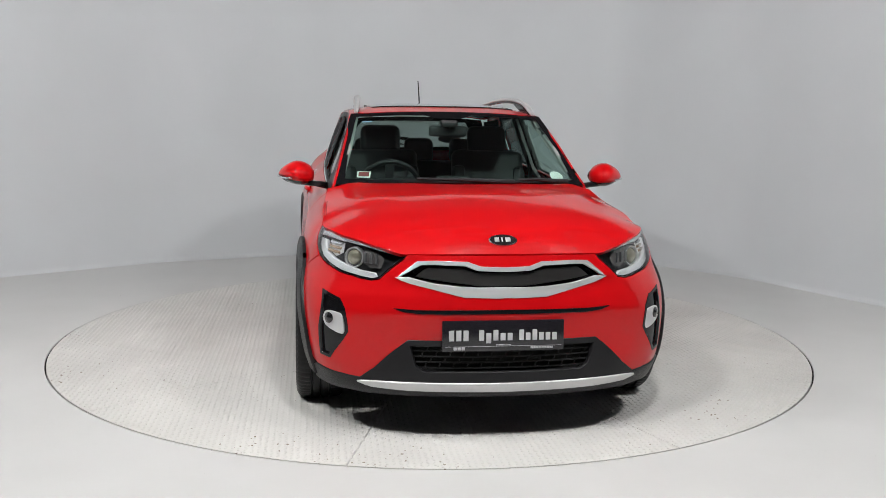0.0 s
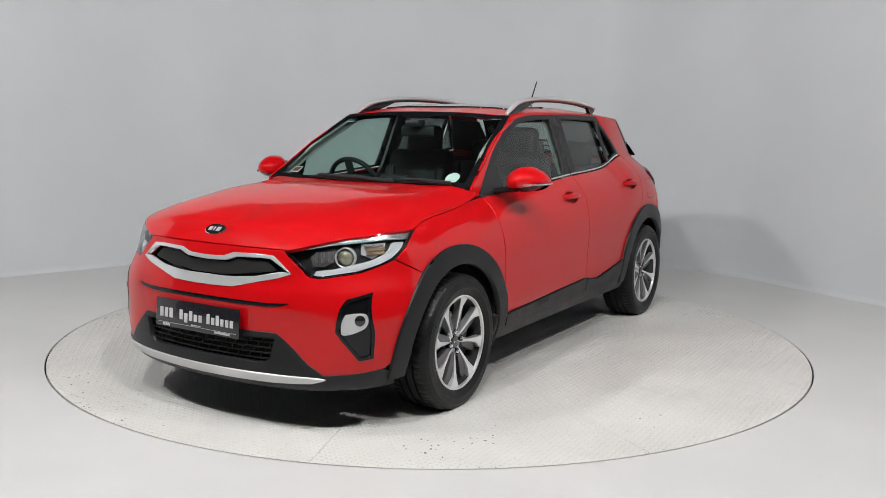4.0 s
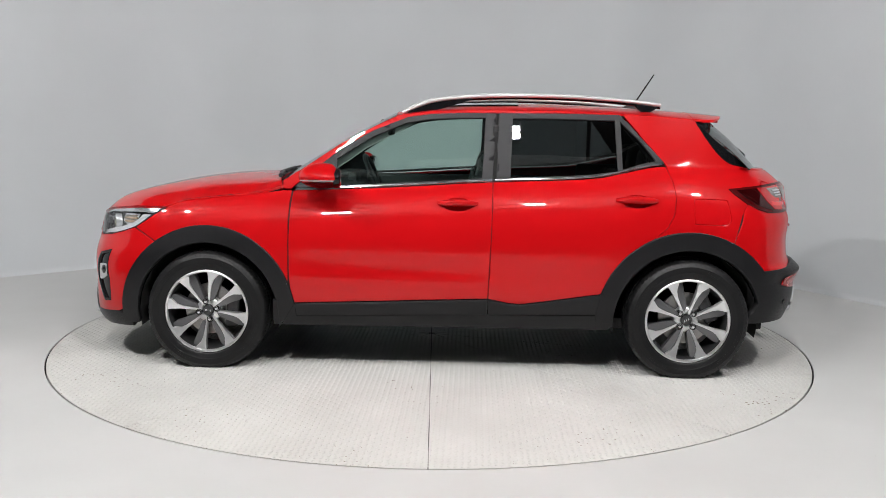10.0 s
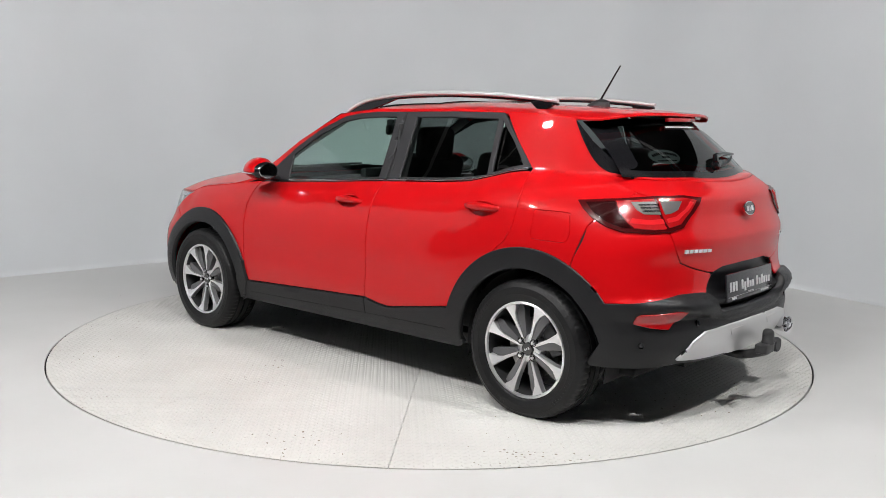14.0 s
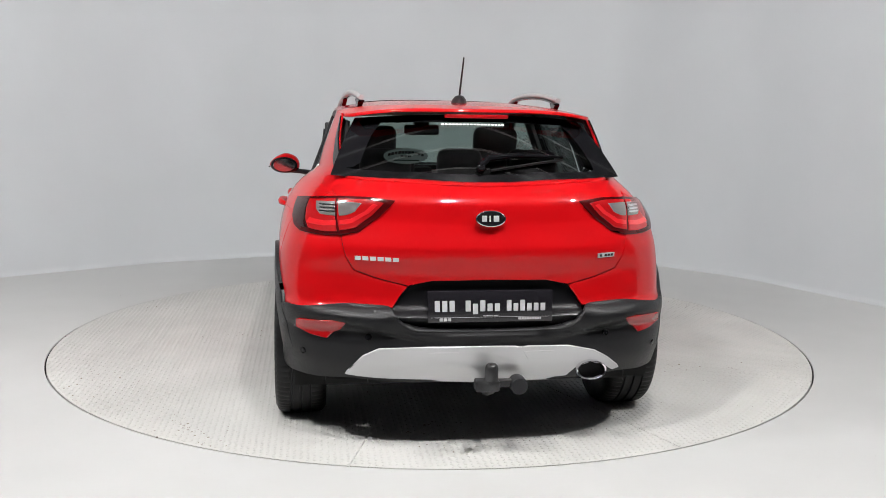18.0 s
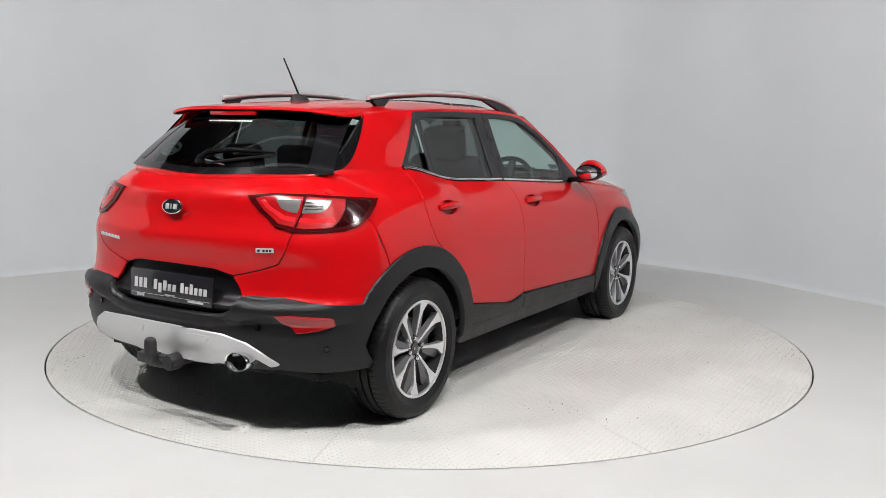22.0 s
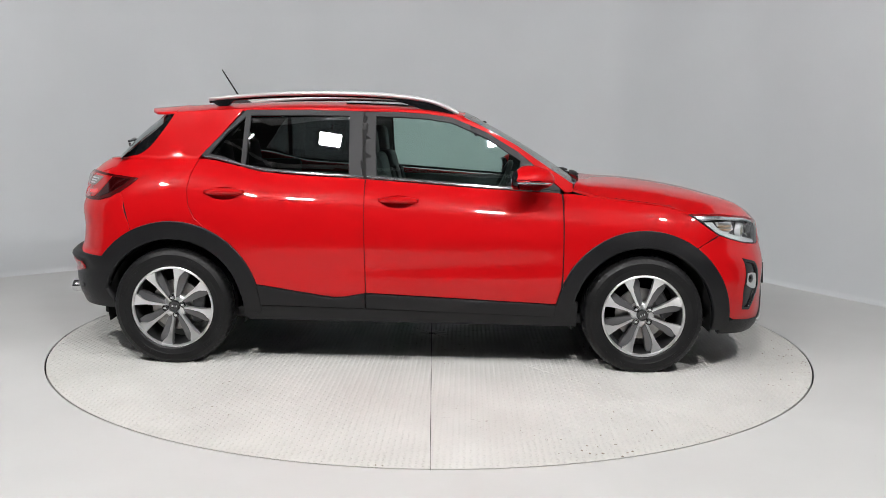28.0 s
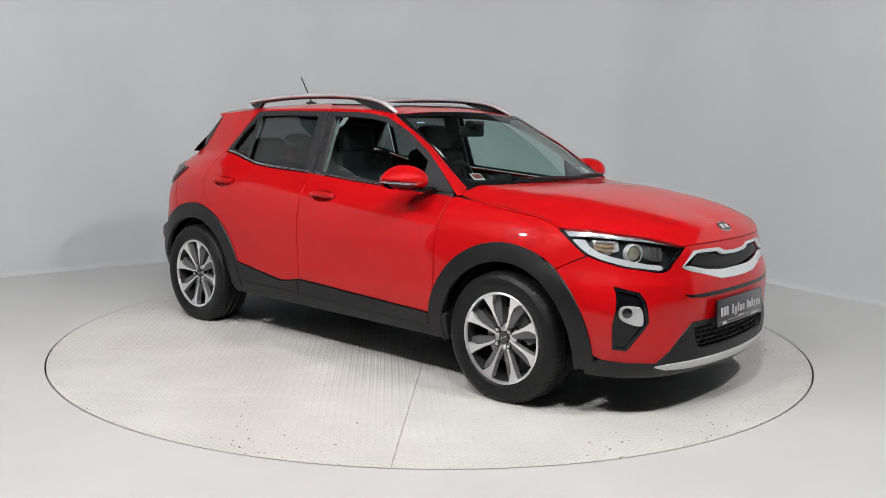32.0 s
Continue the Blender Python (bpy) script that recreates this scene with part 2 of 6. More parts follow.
def patch(outline, fmap, step, holes=(), ret=0.012, out=(0, 1, 0), lift=0.0, round_=0.003):
    """A panel cut out of a surface fmap(u, v) -> xyz by an outline, with a rolled edge all round.
    step: the mesh size in u and v; out: roughly outwards; lift: metres that it stands proud."""
    from mathutils.geometry import delaunay_2d_cdt
    step = np.array(step, float)
    loops = [dense([tuple(p) for p in l], step) for l in (outline, *holes)]
    pts, edges = [], []
    for l in loops:
        base = len(pts)
        pts += l
        edges += [(base + i, base + (i + 1) % len(l)) for i in range(len(l))]
    nb = len(pts)
    lo, hi = np.min(loops[0], 0), np.max(loops[0], 0)
    gx, gy = np.meshgrid(np.arange(lo[0] + step[0] / 2, hi[0], step[0]), np.arange(lo[1] + step[1] / 2, hi[1], step[1]))
    g = np.stack([gx.ravel(), gy.ravel()], -1)
    keep = inside(loops[0], g)
    for l in loops[1:]:
        keep &= ~inside(l, g)
    g = g[keep]
    if len(g):
        b = np.array(pts)
        d = np.min(np.sum(((g[:, None] - b[None]) / step) ** 2, -1), 1)
        g = g[d > 0.2]
    scale = 1 / step
    allp = [Vector((p[0] * scale[0], p[1] * scale[1])) for p in pts] + [Vector((p[0] * scale[0], p[1] * scale[1])) for p in g]
    vv, _, ff, orig, _, _ = delaunay_2d_cdt(allp, edges, [], 0, 1e-5, True)
    uv = np.array([(v.x / scale[0], v.y / scale[1]) for v in vv])
    ff = np.array([f for f in ff])
    cen = uv[ff].mean(1)
    keep = inside(loops[0], cen)
    for l in loops[1:]:
        keep &= ~inside(l, cen)
    ff = ff[keep]
    P = np.array(fmap(uv[:, 0], uv[:, 1]), float).T
    e = step * 0.05
    du = np.array(fmap(uv[:, 0] + e[0], uv[:, 1])).T - np.array(fmap(uv[:, 0] - e[0], uv[:, 1])).T
    dv = np.array(fmap(uv[:, 0], uv[:, 1] + e[1])).T - np.array(fmap(uv[:, 0], uv[:, 1] - e[1])).T
    N = np.cross(du, dv)
    N /= np.maximum(np.linalg.norm(N, axis=1), 1e-12)[:, None]
    if np.sum(N @ np.array(out, float)) < 0:
        N = -N
    fn = np.cross(P[ff[:, 1]] - P[ff[:, 0]], P[ff[:, 2]] - P[ff[:, 0]])
    flip = np.sum(fn * N[ff].mean(1), 1) < 0
    ff[flip] = ff[flip][:, ::-1]
    P = P + N * lift
    verts, norms, faces = list(P), list(N), [tuple(f) for f in ff]
    if ret:
        count = {}
        for f in faces:
            for a, b in zip(f, f[1:] + f[:1]):
                count[(a, b)] = 1
        border = [(a, b) for a, b in count if (b, a) not in count]
        side = {}
        for a, b in border:
            s = np.cross(P[b] - P[a], (N[a] + N[b]) / 2)
            s /= max(np.linalg.norm(s), 1e-12)
            side[a] = side.get(a, 0) + s
            side[b] = side.get(b, 0) + s
        r1, r2 = {}, {}
        for a, s in side.items():
            s = s / max(np.linalg.norm(s), 1e-9)
            r1[a] = len(verts)
            verts.append(P[a] - N[a] * round_ * 0.8 + s * round_ * 0.6)
            norms.append((N[a] + s) / np.linalg.norm(N[a] + s))
            r2[a] = len(verts)
            verts.append(P[a] - N[a] * ret + s * round_)
            norms.append(s)
        for a, b in border:
            faces += [(b, a, r1[a], r1[b]), (r1[b], r1[a], r2[a], r2[b])]
    return mesh(verts, faces, True, norms)


def shrink(poly, d, scale=(1, 1)):
    """Pull an outline in by d, to leave the shut line open."""
    P = np.array(poly, float) * scale
    n = len(P)
    area = sum(P[i - 1][0] * P[i][1] - P[i][0] * P[i - 1][1] for i in range(n))
    sgn = 1 if area > 0 else -1
    res = []
    for i in range(n):
        a, b, c = P[i - 1], P[i], P[(i + 1) % n]
        e1, e2 = b - a, c - b
        n1, n2 = np.array((-e1[1], e1[0])), np.array((-e2[1], e2[0]))
        n1, n2 = n1 / max(np.linalg.norm(n1), 1e-9), n2 / max(np.linalg.norm(n2), 1e-9)
        m = n1 + n2
        L = np.linalg.norm(m)
        m = m / L * min(1 / max(L / 2, 0.3), 2) if L > 1e-6 else n1
        res.append(tuple((b + m * d * sgn) / scale))
    return res


def text_bars(lengths, height, gap, depth=0.0015):
    """Plain raised bars in a row, in the x-z plane, centred, facing -y."""
    total = sum(lengths) + gap * (len(lengths) - 1)
    x, bms = -total / 2, []
    for l in lengths:
        bms.append(box(l, depth, height, (x + l / 2, 0, 0)))
        x += l + gap
    return join(*bms)


# ---- room ----
# plan of the studio wall: a bent backdrop round the turntable, open towards the camera
CORNERS = [(-5.23, -1.63), (-4.66, 0.54), (-3.61, 1.80), (-2.56, 2.70), (-1.30, 3.29), (0.47, 3.49), (1.82, 3.23), (2.77, 2.27), (3.47, 0.96), (4.53, -1.11), (4.86, -1.96)]


def eased(corners, r=0.16):
    """Flat panels that meet in short soft bends."""
    out = [corners[0]]
    for a, b, c in zip(corners, corners[1:], corners[2:]):
        a, b, c = np.array(a), np.array(b), np.array(c)
        p, q = b + (a - b) / np.linalg.norm(a - b) * r, b + (c - b) / np.linalg.norm(c - b) * r
        out += [tuple(p * (1 - t) ** 2 + 2 * b * t * (1 - t) + q * t * t) for t in (0, 0.25, 0.5, 0.75, 1)]
    return out + [corners[-1]]


WALL_PLAN = eased(CORNERS)
HEIGHT = 4.4
BACKDROP = 3.0


def build_room():
    P = [Vector((x, y, 0)) for x, y in WALL_PLAN]
    n = len(P)
    verts, faces = [], []
    # a tight cove at the foot, then the wall, then its back
    prof = [(0.006, 0.0), (0.006, 0.004), (0.0, 0.006), (0.0, 0.05)] + [(0.0, 0.05 + (BACKDROP - 0.05) * k / 6) for k in range(1, 7)] + [(-0.12, BACKDROP), (-0.12, 0.0)]
    for i, p in enumerate(P):
        d = (P[min(i + 1, n - 1)] - P[max(i - 1, 0)]).normalized()
        inn = Vector((d.y, -d.x, 0))
        for a, z in prof:
            verts.append(p + inn * a + Vector((0, 0, z)))
    m = len(prof)
    for i in range(n - 1):
        j = i + 1
        for k in range(m - 1):
            faces.append((i * m + k, j * m + k, j * m + k + 1, i * m + k + 1))
    tagged(part("wall_backdrop", mesh(verts, faces), WALL), "curved white painted studio backdrop wall", "wall", kind="structure")
    # unseen dark hall walls, added to cut fill light and darken reflections
    for name, sx, sy, cx, cy in (("wall_north", 14.3, 0.15, 0, 4.9), ("wall_south", 14.3, 0.15, 0, -10.0), ("wall_east", 0.15, 14.9, 7.0, -2.55), ("wall_west", 0.15, 14.9, -7.0, -2.55)):
        tagged(part(name, bm_mesh(box(sx, sy, HEIGHT, (cx, cy, HEIGHT / 2))), HALL), "unseen dark hall wall, added to darken reflections", "wall", kind="structure")
    # floor with a round hole for the turntable
    bm = bmesh.new()
    ring = []
    N = 160
    for r, z in ((R_TABLE + 0.005, -0.006), (R_TABLE + 0.005, -0.002), (R_TABLE + 0.007, 0.0), (2.8, 0.0), (12.0, 0.0)):
        ring.append([bm.verts.new((r * math.cos(2 * math.pi * k / N), r * math.sin(2 * math.pi * k / N), z)) for k in range(N)])
    for a, b in zip(ring, ring[1:]):
        for k in range(N):
            bm.faces.new((a[k], a[(k + 1) % N], b[(k + 1) % N], b[k]))
    tagged(part("floor", bm_mesh(bm), FLOOR), "white painted concrete floor with specks and scuffs", "floor", kind="structure")
    # unseen grey floor beyond the white one, added to lower the fill light
    tagged(part("floor_hall", bm_mesh(box(14.2, 5.2, 0.004, (0, -7.4, 0.002))), HALL_FLOOR), "unseen grey hall floor, added to keep fill light low", "floor", kind="structure")
    # black sheet below the table: the ring gap's shade put into colour
    tagged(part("floor_pit", bm_mesh(box(5.2, 5.2, 0.05, (0, 0, -0.095))), INNER), "black sheet under the turntable that darkens the ring gap", "floor", kind="structure")
    for k in range(9):
        tagged(part("ceiling_batten", bm_mesh(box(13.6, 0.09, 0.06, (0, -7.4 + 0.9 * k, HEIGHT - 0.032), 0.006)), BATTEN), "white painted ceiling batten", "batten", "battens on the ceiling", "structure")
    tagged(part("ceiling", bm_mesh(box(14, 15, 0.15, (0, -2.5, HEIGHT + 0.075))), CEILING), "grey ceiling above the studio", "ceiling", kind="structure")


R_TABLE = 2.269
OFF = Vector((-0.109, 0.047, 0))


def build_turntable():
    root = new("turntable")
    tagged(root, "round white painted tread-plate turntable level with the floor", "turntable")
    r0, gap = 0.02, 0.0022
    for k in range(10):
        a0, a1 = radians(20.1 + 36 * k), radians(20.1 + 36 * (k + 1))
        pts = [(r0, a0), *[(R_TABLE - 0.002, a0 + (a1 - a0) * i / 20) for i in range(21)], (r0, a1)]
        pl = [(r * math.cos(a), r * math.sin(a)) for r, a in pts]
        pl = shrink(pl, gap)
        bm = bmesh.new()
        vt = [bm.verts.new((x, y, 0.0)) for x, y in pl]
        vb = [bm.verts.new((x, y, -0.03)) for x, y in pl]
        bm.faces.new(vt)
        for i in range(len(pl)):
            j = (i + 1) % len(pl)
            bm.faces.new((vt[i], vb[i], vb[j], vt[j]))
        part("tread_plate", bm_mesh(bm), PLATE_PAINT, root)
    part("support_disc", bm_mesh(lathe([(0, -0.05), (R_TABLE, -0.05), (R_TABLE, -0.032), (0, -0.032)], 64, "Z")), INNER, root)
    # raised tread bars, turned by turns
    pitch = 0.027
    gx, gy = np.meshgrid(np.arange(-R_TABLE, R_TABLE, pitch), np.arange(-R_TABLE, R_TABLE, pitch))
    ix, iy = np.meshgrid(np.arange(gx.shape[1]), np.arange(gx.shape[0]))
    x, y = gx, gy
    ang0 = np.where((ix + iy) % 2 == 0, 48.0, -42.0)
    # each plate carries its own lay of the pattern
    az = np.degrees(np.arctan2(y, x))
    k = np.floor((az - 20.1) / 36)
    ok = (np.hypot(x, y) < R_TABLE - 0.015) & (np.hypot(x, y) > 0.1)
    x, y, ang, k = x[ok], y[ok], np.radians(ang0[ok]), k[ok]
    n = len(x)
    L, W, H = 0.0130, 0.0052, 0.0040
    base = np.array([(-L, 0, 0), (0, -W, 0), (L, 0, 0), (0, W, 0), (-L * 0.55, 0, H), (L * 0.55, 0, H)])
    c, s = np.cos(ang), np.sin(ang)
    V = np.empty((n, 6, 3))
    V[:, :, 0] = x[:, None] + base[:, 0] * c[:, None] - base[:, 1] * s[:, None]
    V[:, :, 1] = y[:, None] + base[:, 0] * s[:, None] + base[:, 1] * c[:, None]
    V[:, :, 2] = base[:, 2] + 0.0002
    F = np.array([(0, 1, 4), (1, 5, 4), (1, 2, 5), (2, 3, 5), (3, 4, 5), (3, 0, 4)])
    faces = (F[None] + (np.arange(n) * 6)[:, None, None]).reshape(-1, 3)
    me = bpy.data.meshes.new("mesh")
    me.vertices.add(n * 6)
    me.vertices.foreach_set("co", V.ravel())
    me.loops.add(len(faces) * 3)
    me.loops.foreach_set("vertex_index", faces.ravel().astype(np.int32))
    me.polygons.add(len(faces))
    me.polygons.foreach_set("loop_start", np.arange(0, len(faces) * 3, 3, dtype=np.int32))
    me.update(calc_edges=True)
    ob = part("tread_pattern", me, PLATE_PAINT, root)
    tagged(ob, "raised tread bars in a herringbone lay", kind="stuff")
    return root


# ---- car body surfaces: x ahead, y to the car's left, z up, from the middle of the wheelbase ----
ZB = Line((-2.1, 1.12), (-1.6, 1.14), (-1.3, 1.155), (-1.13, 1.146), (-0.9, 1.098), (-0.815, 1.08), (-0.234, 1.049), (0.54, 1.0), (0.9, 0.985), (1.155, 0.955), (1.43, 0.925), (1.55, 0.894), (1.62, 0.8925), (1.8, 0.868), (2.1, 0.825))
YTOP = Line((-2.1, 0.580), (-1.6, 0.626), (-1.3, 0.664), (-1.13, 0.682), (-0.5, 0.72), (0, 0.722), (0.54, 0.715), (0.9, 0.705), (1.15, 0.735), (1.43, 0.765), (1.65, 0.82), (1.9, 0.86), (2.1, 0.88))
YMAX = Line((-2.1, 0.872), (-1.2, 0.872), (0, 0.866), (2.1, 0.872))
SH = Line((0, 0), (0.03, 0.25), (0.08, 0.55), (0.16, 0.82), (0.3, 0.98), (0.4, 1.0), (1.0, 1.0))
TUCK = Line((0.1, -0.11), (0.2, -0.07), (0.28, -0.045), (0.35, -0.022), (0.45, -0.006), (0.55, 0.0), (1.5, 0.0))
XF = Line((0.18, 1.99), (0.24, 2.075), (0.3, 2.10), (0.45, 2.096), (0.58, 2.102), (0.64, 2.094), (0.69, 2.078), (0.78, 2.058), (0.83, 2.042), (0.9, 1.997), (1.05, 1.8))
XR = Line((0.25, -1.92), (0.34, -1.955), (0.42, -1.985), (0.48, -1.99), (0.535, -1.980), (0.57, -2.0), (0.595, -2.008), (0.615, -1.996), (0.636, -1.966), (0.67, -1.953), (0.75, -1.948), (0.845, -1.960), (0.862, -1.960), (0.92, -1.942), (0.98, -1.926), (1.03, -1.924), (1.055, -1.912), (1.1, -1.85), (1.14, -1.80))
XCF = 0.85
NF = Line((0.1, 8.0), (0.5, 7.5), (0.62, 6.5), (0.74, 4.4), (0.85, 3.9), (1.1, 3.9))
MF = Line((0.1, 2.0), (0.5, 2.0), (0.62, 2.15), (0.74, 2.6), (0.85, 2.8), (1.1, 2.8))
XCR, NR, MR = -1.2, 5.2, 2.5
KSOFT = Line((-2.1, 0.06), (-1.2, 0.05), (-0.8, 0.012), (2.1, 0.012))


def soft(v, k):
    return (v + np.sqrt(v * v + 4 * k * k)) / 2 - k * np.exp(-np.abs(v) / (2 * k))


def y_full(x, z):
    v = ZB(x) - z
    k = KSOFT(x)
    yt = YTOP(x)
    back = np.clip((-x - 1.0) / 0.8, 0, 1)
    return yt - 0.40 * soft(-v, k) + (YMAX(x) - yt) * SH(soft(v, k) * (1 - 0.42 * back)) + TUCK(z) - 0.004 * back ** 2 - 0.006 * np.exp(-((z - 0.575 - 0.05 * x) / 0.075) ** 2) * np.clip((1.0 - np.abs(x)) / 0.25, 0, 1)


def plan(x, z):
    f = np.clip((x - XCF) / (XF(z) - XCF), 0, 1)
    r = np.clip((x - XCR) / (XR(z) - XCR), 0, 1)
    return np.where(x > 0, np.maximum(1 - f ** NF(z), 0) ** (1 / MF(z)), np.maximum(1 - r ** NR, 0) ** (1 / MR))


def side(x, z):
    """The flank as y over (x, z)."""
    x, z = np.asarray(x, float), np.asarray(z, float)
    return x, y_full(x, z) * plan(x, z), z


def pane(mid):
    """Door glass, which tapers a little more in plan than the body, about its middle."""
    return lambda x, z: (np.asarray(x, float), side(x, z)[1] + 0.0245 * (np.asarray(x, float) - mid), np.asarray(z, float))


def nose(a, z):
    """The wrapped front: a is 0 at the flank and 1 at the nose."""
    a, z = np.asarray(a, float), np.asarray(z, float)
    t = np.abs(np.clip(a, 0, 2)) * math.pi / 2
    s = np.where(a > 1, -1, 1)
    x = XCF + (XF(z) - XCF) * np.abs(np.sin(t)) ** (2 / NF(z))
    return x, s * y_full(x, z) * np.abs(np.cos(t)) ** (2 / MF(z)), z


def tail(a, z):
    a, z = np.asarray(a, float), np.asarray(z, float)
    t = np.abs(np.clip(a, 0, 2)) * math.pi / 2
    s = np.where(a > 1, -1, 1)
    x = XCR + (XR(z) - XCR) * np.abs(np.sin(t)) ** (2 / NR)
    return x, s * y_full(x, z) * np.abs(np.cos(t)) ** (2 / MR), z


def bumper(a, z):
    """The rear bumper: the tail with a crease that dips below the plate and climbs to the corners."""
    x, y, z = tail(a, z)
    crease = np.interp(np.abs(y), [0, 0.28, 0.40, 0.50, 0.62, 0.80], [0.520, 0.523, 0.545, 0.575, 0.596, 0.600])
    up = z - crease
    proud = 0.018 * np.interp(np.abs(y), [0.6, 0.78], [1.0, 0.35]) * np.where(up > 0, np.clip(1 - up / 0.045, 0, 1), np.clip(1 + up / 0.030, 0, 1) ** 1.5)
    t = np.abs(np.clip(a, 0, 2)) * math.pi / 2
    return x - proud * np.abs(np.sin(t)), y + np.sign(y) * proud * np.abs(np.cos(t)) * 0.2, z


def a_of(surface, z, x=None, y=None):
    """The parameter a at which the wrapped surface has that x or y."""
    lo, hi = (0.0, 2.0) if y is not None else (0.0, 1.0)
    for _ in range(40):
        m = (lo + hi) / 2
        px, py, _z = surface(m, z)
        if y is not None:
            lo, hi = (m, hi) if py > y else (lo, m)
        else:
            lo, hi = (m, hi) if abs(px) < abs(x) else (lo, m)
    return (lo + hi) / 2


def front(pts):
    """Outline in (y, z), or ('x', x, z), to (a, z) on the nose."""
    return [(a_of(nose, p[2], x=p[1]), p[2]) if p[0] == "x" else (a_of(nose, p[1], y=p[0]), p[1]) for p in pts]


def rear(pts):
    return [(a_of(tail, p[2], x=p[1]), p[2]) if p[0] == "x" else (a_of(tail, p[1], y=p[0]), p[1]) for p in pts]


def arc(cx, cz, r, a0, a1, n=24):
    return [(cx + r * math.cos(radians(a0 + (a1 - a0) * k / n)), cz + r * math.sin(radians(a0 + (a1 - a0) * k / n))) for k in range(n + 1)]


def pair(name, me, material, root, label=""):
    """A part on both flanks."""
    a = part(name, me, material, root, label, OFF if root.parent is None else None)
    b = part(name, mirrored(me), material, root, label, OFF if root.parent is None else None)
    return a, b


def single(name, me, material, root, label=""):
    return part(name, me, material, root, label, OFF if root.parent is None else None)


ST = (0.035, 0.03)
WB, ZH = 1.29, 0.32
HUB = 0.314
RF, RR = 0.468, 0.482
ROOF_C = Line((-1.7, 1.387), (-1.6, 1.400), (-1.05, 1.441), (-0.5, 1.458), (-0.13, 1.452), (0.1, 1.434), (0.31, 1.403))
ROOF_E = Line((-1.7, 1.345), (-1.5, 1.365), (-0.93, 1.402), (-0.54, 1.413), (-0.06, 1.410), (0.14, 1.397), (0.29, 1.377))


def roof(x, q):
    x, q = np.asarray(x, float), np.asarray(q, float)
    ze = ROOF_E(x)
    ye = y_full(x, ze)
    return x, q * ye, ze + (ROOF_C(x) - ze) * (1 - np.abs(q) ** 3.6)


def windscreen(a, b):
    a, b = np.asarray(a, float), np.asarray(b, float)
    x = (1.0 - 0.105 * a * a) * (1 - b) + (0.305 - 0.025 * a * a) * b
    y = a * (0.690 * (1 - b) + 0.572 * b)
    z = (1.000 + 0.026 * a * a) * (1 - b) + (1.405 - 0.02 * a * a) * b
    h = 0.062 * b * (1 - b) * (1 - 0.3 * a * a)
    return x + 0.5 * h, y, z + 0.86 * h


def backlight(a, b):
    a, b = np.asarray(a, float), np.asarray(b, float)
    x = (-1.80 + 0.17 * a * a) * (1 - b) + (-1.53 + 0.19 * a * a) * b
    y = a * (0.635 * (1 - b) + 0.516 * b)
    z = (1.103 + 0.034 * a * a) * (1 - b) + (1.378 - 0.02 * a * a) * b
    h = 0.06 * b * (1 - b)
    return x - 0.7 * h, y, z + 0.7 * h


HOOD_C = Line((1.0, 1.04), (1.2, 1.038), (1.4, 1.024), (1.6, 0.995), (1.8, 0.948), (1.9, 0.913), (2.0, 0.86))


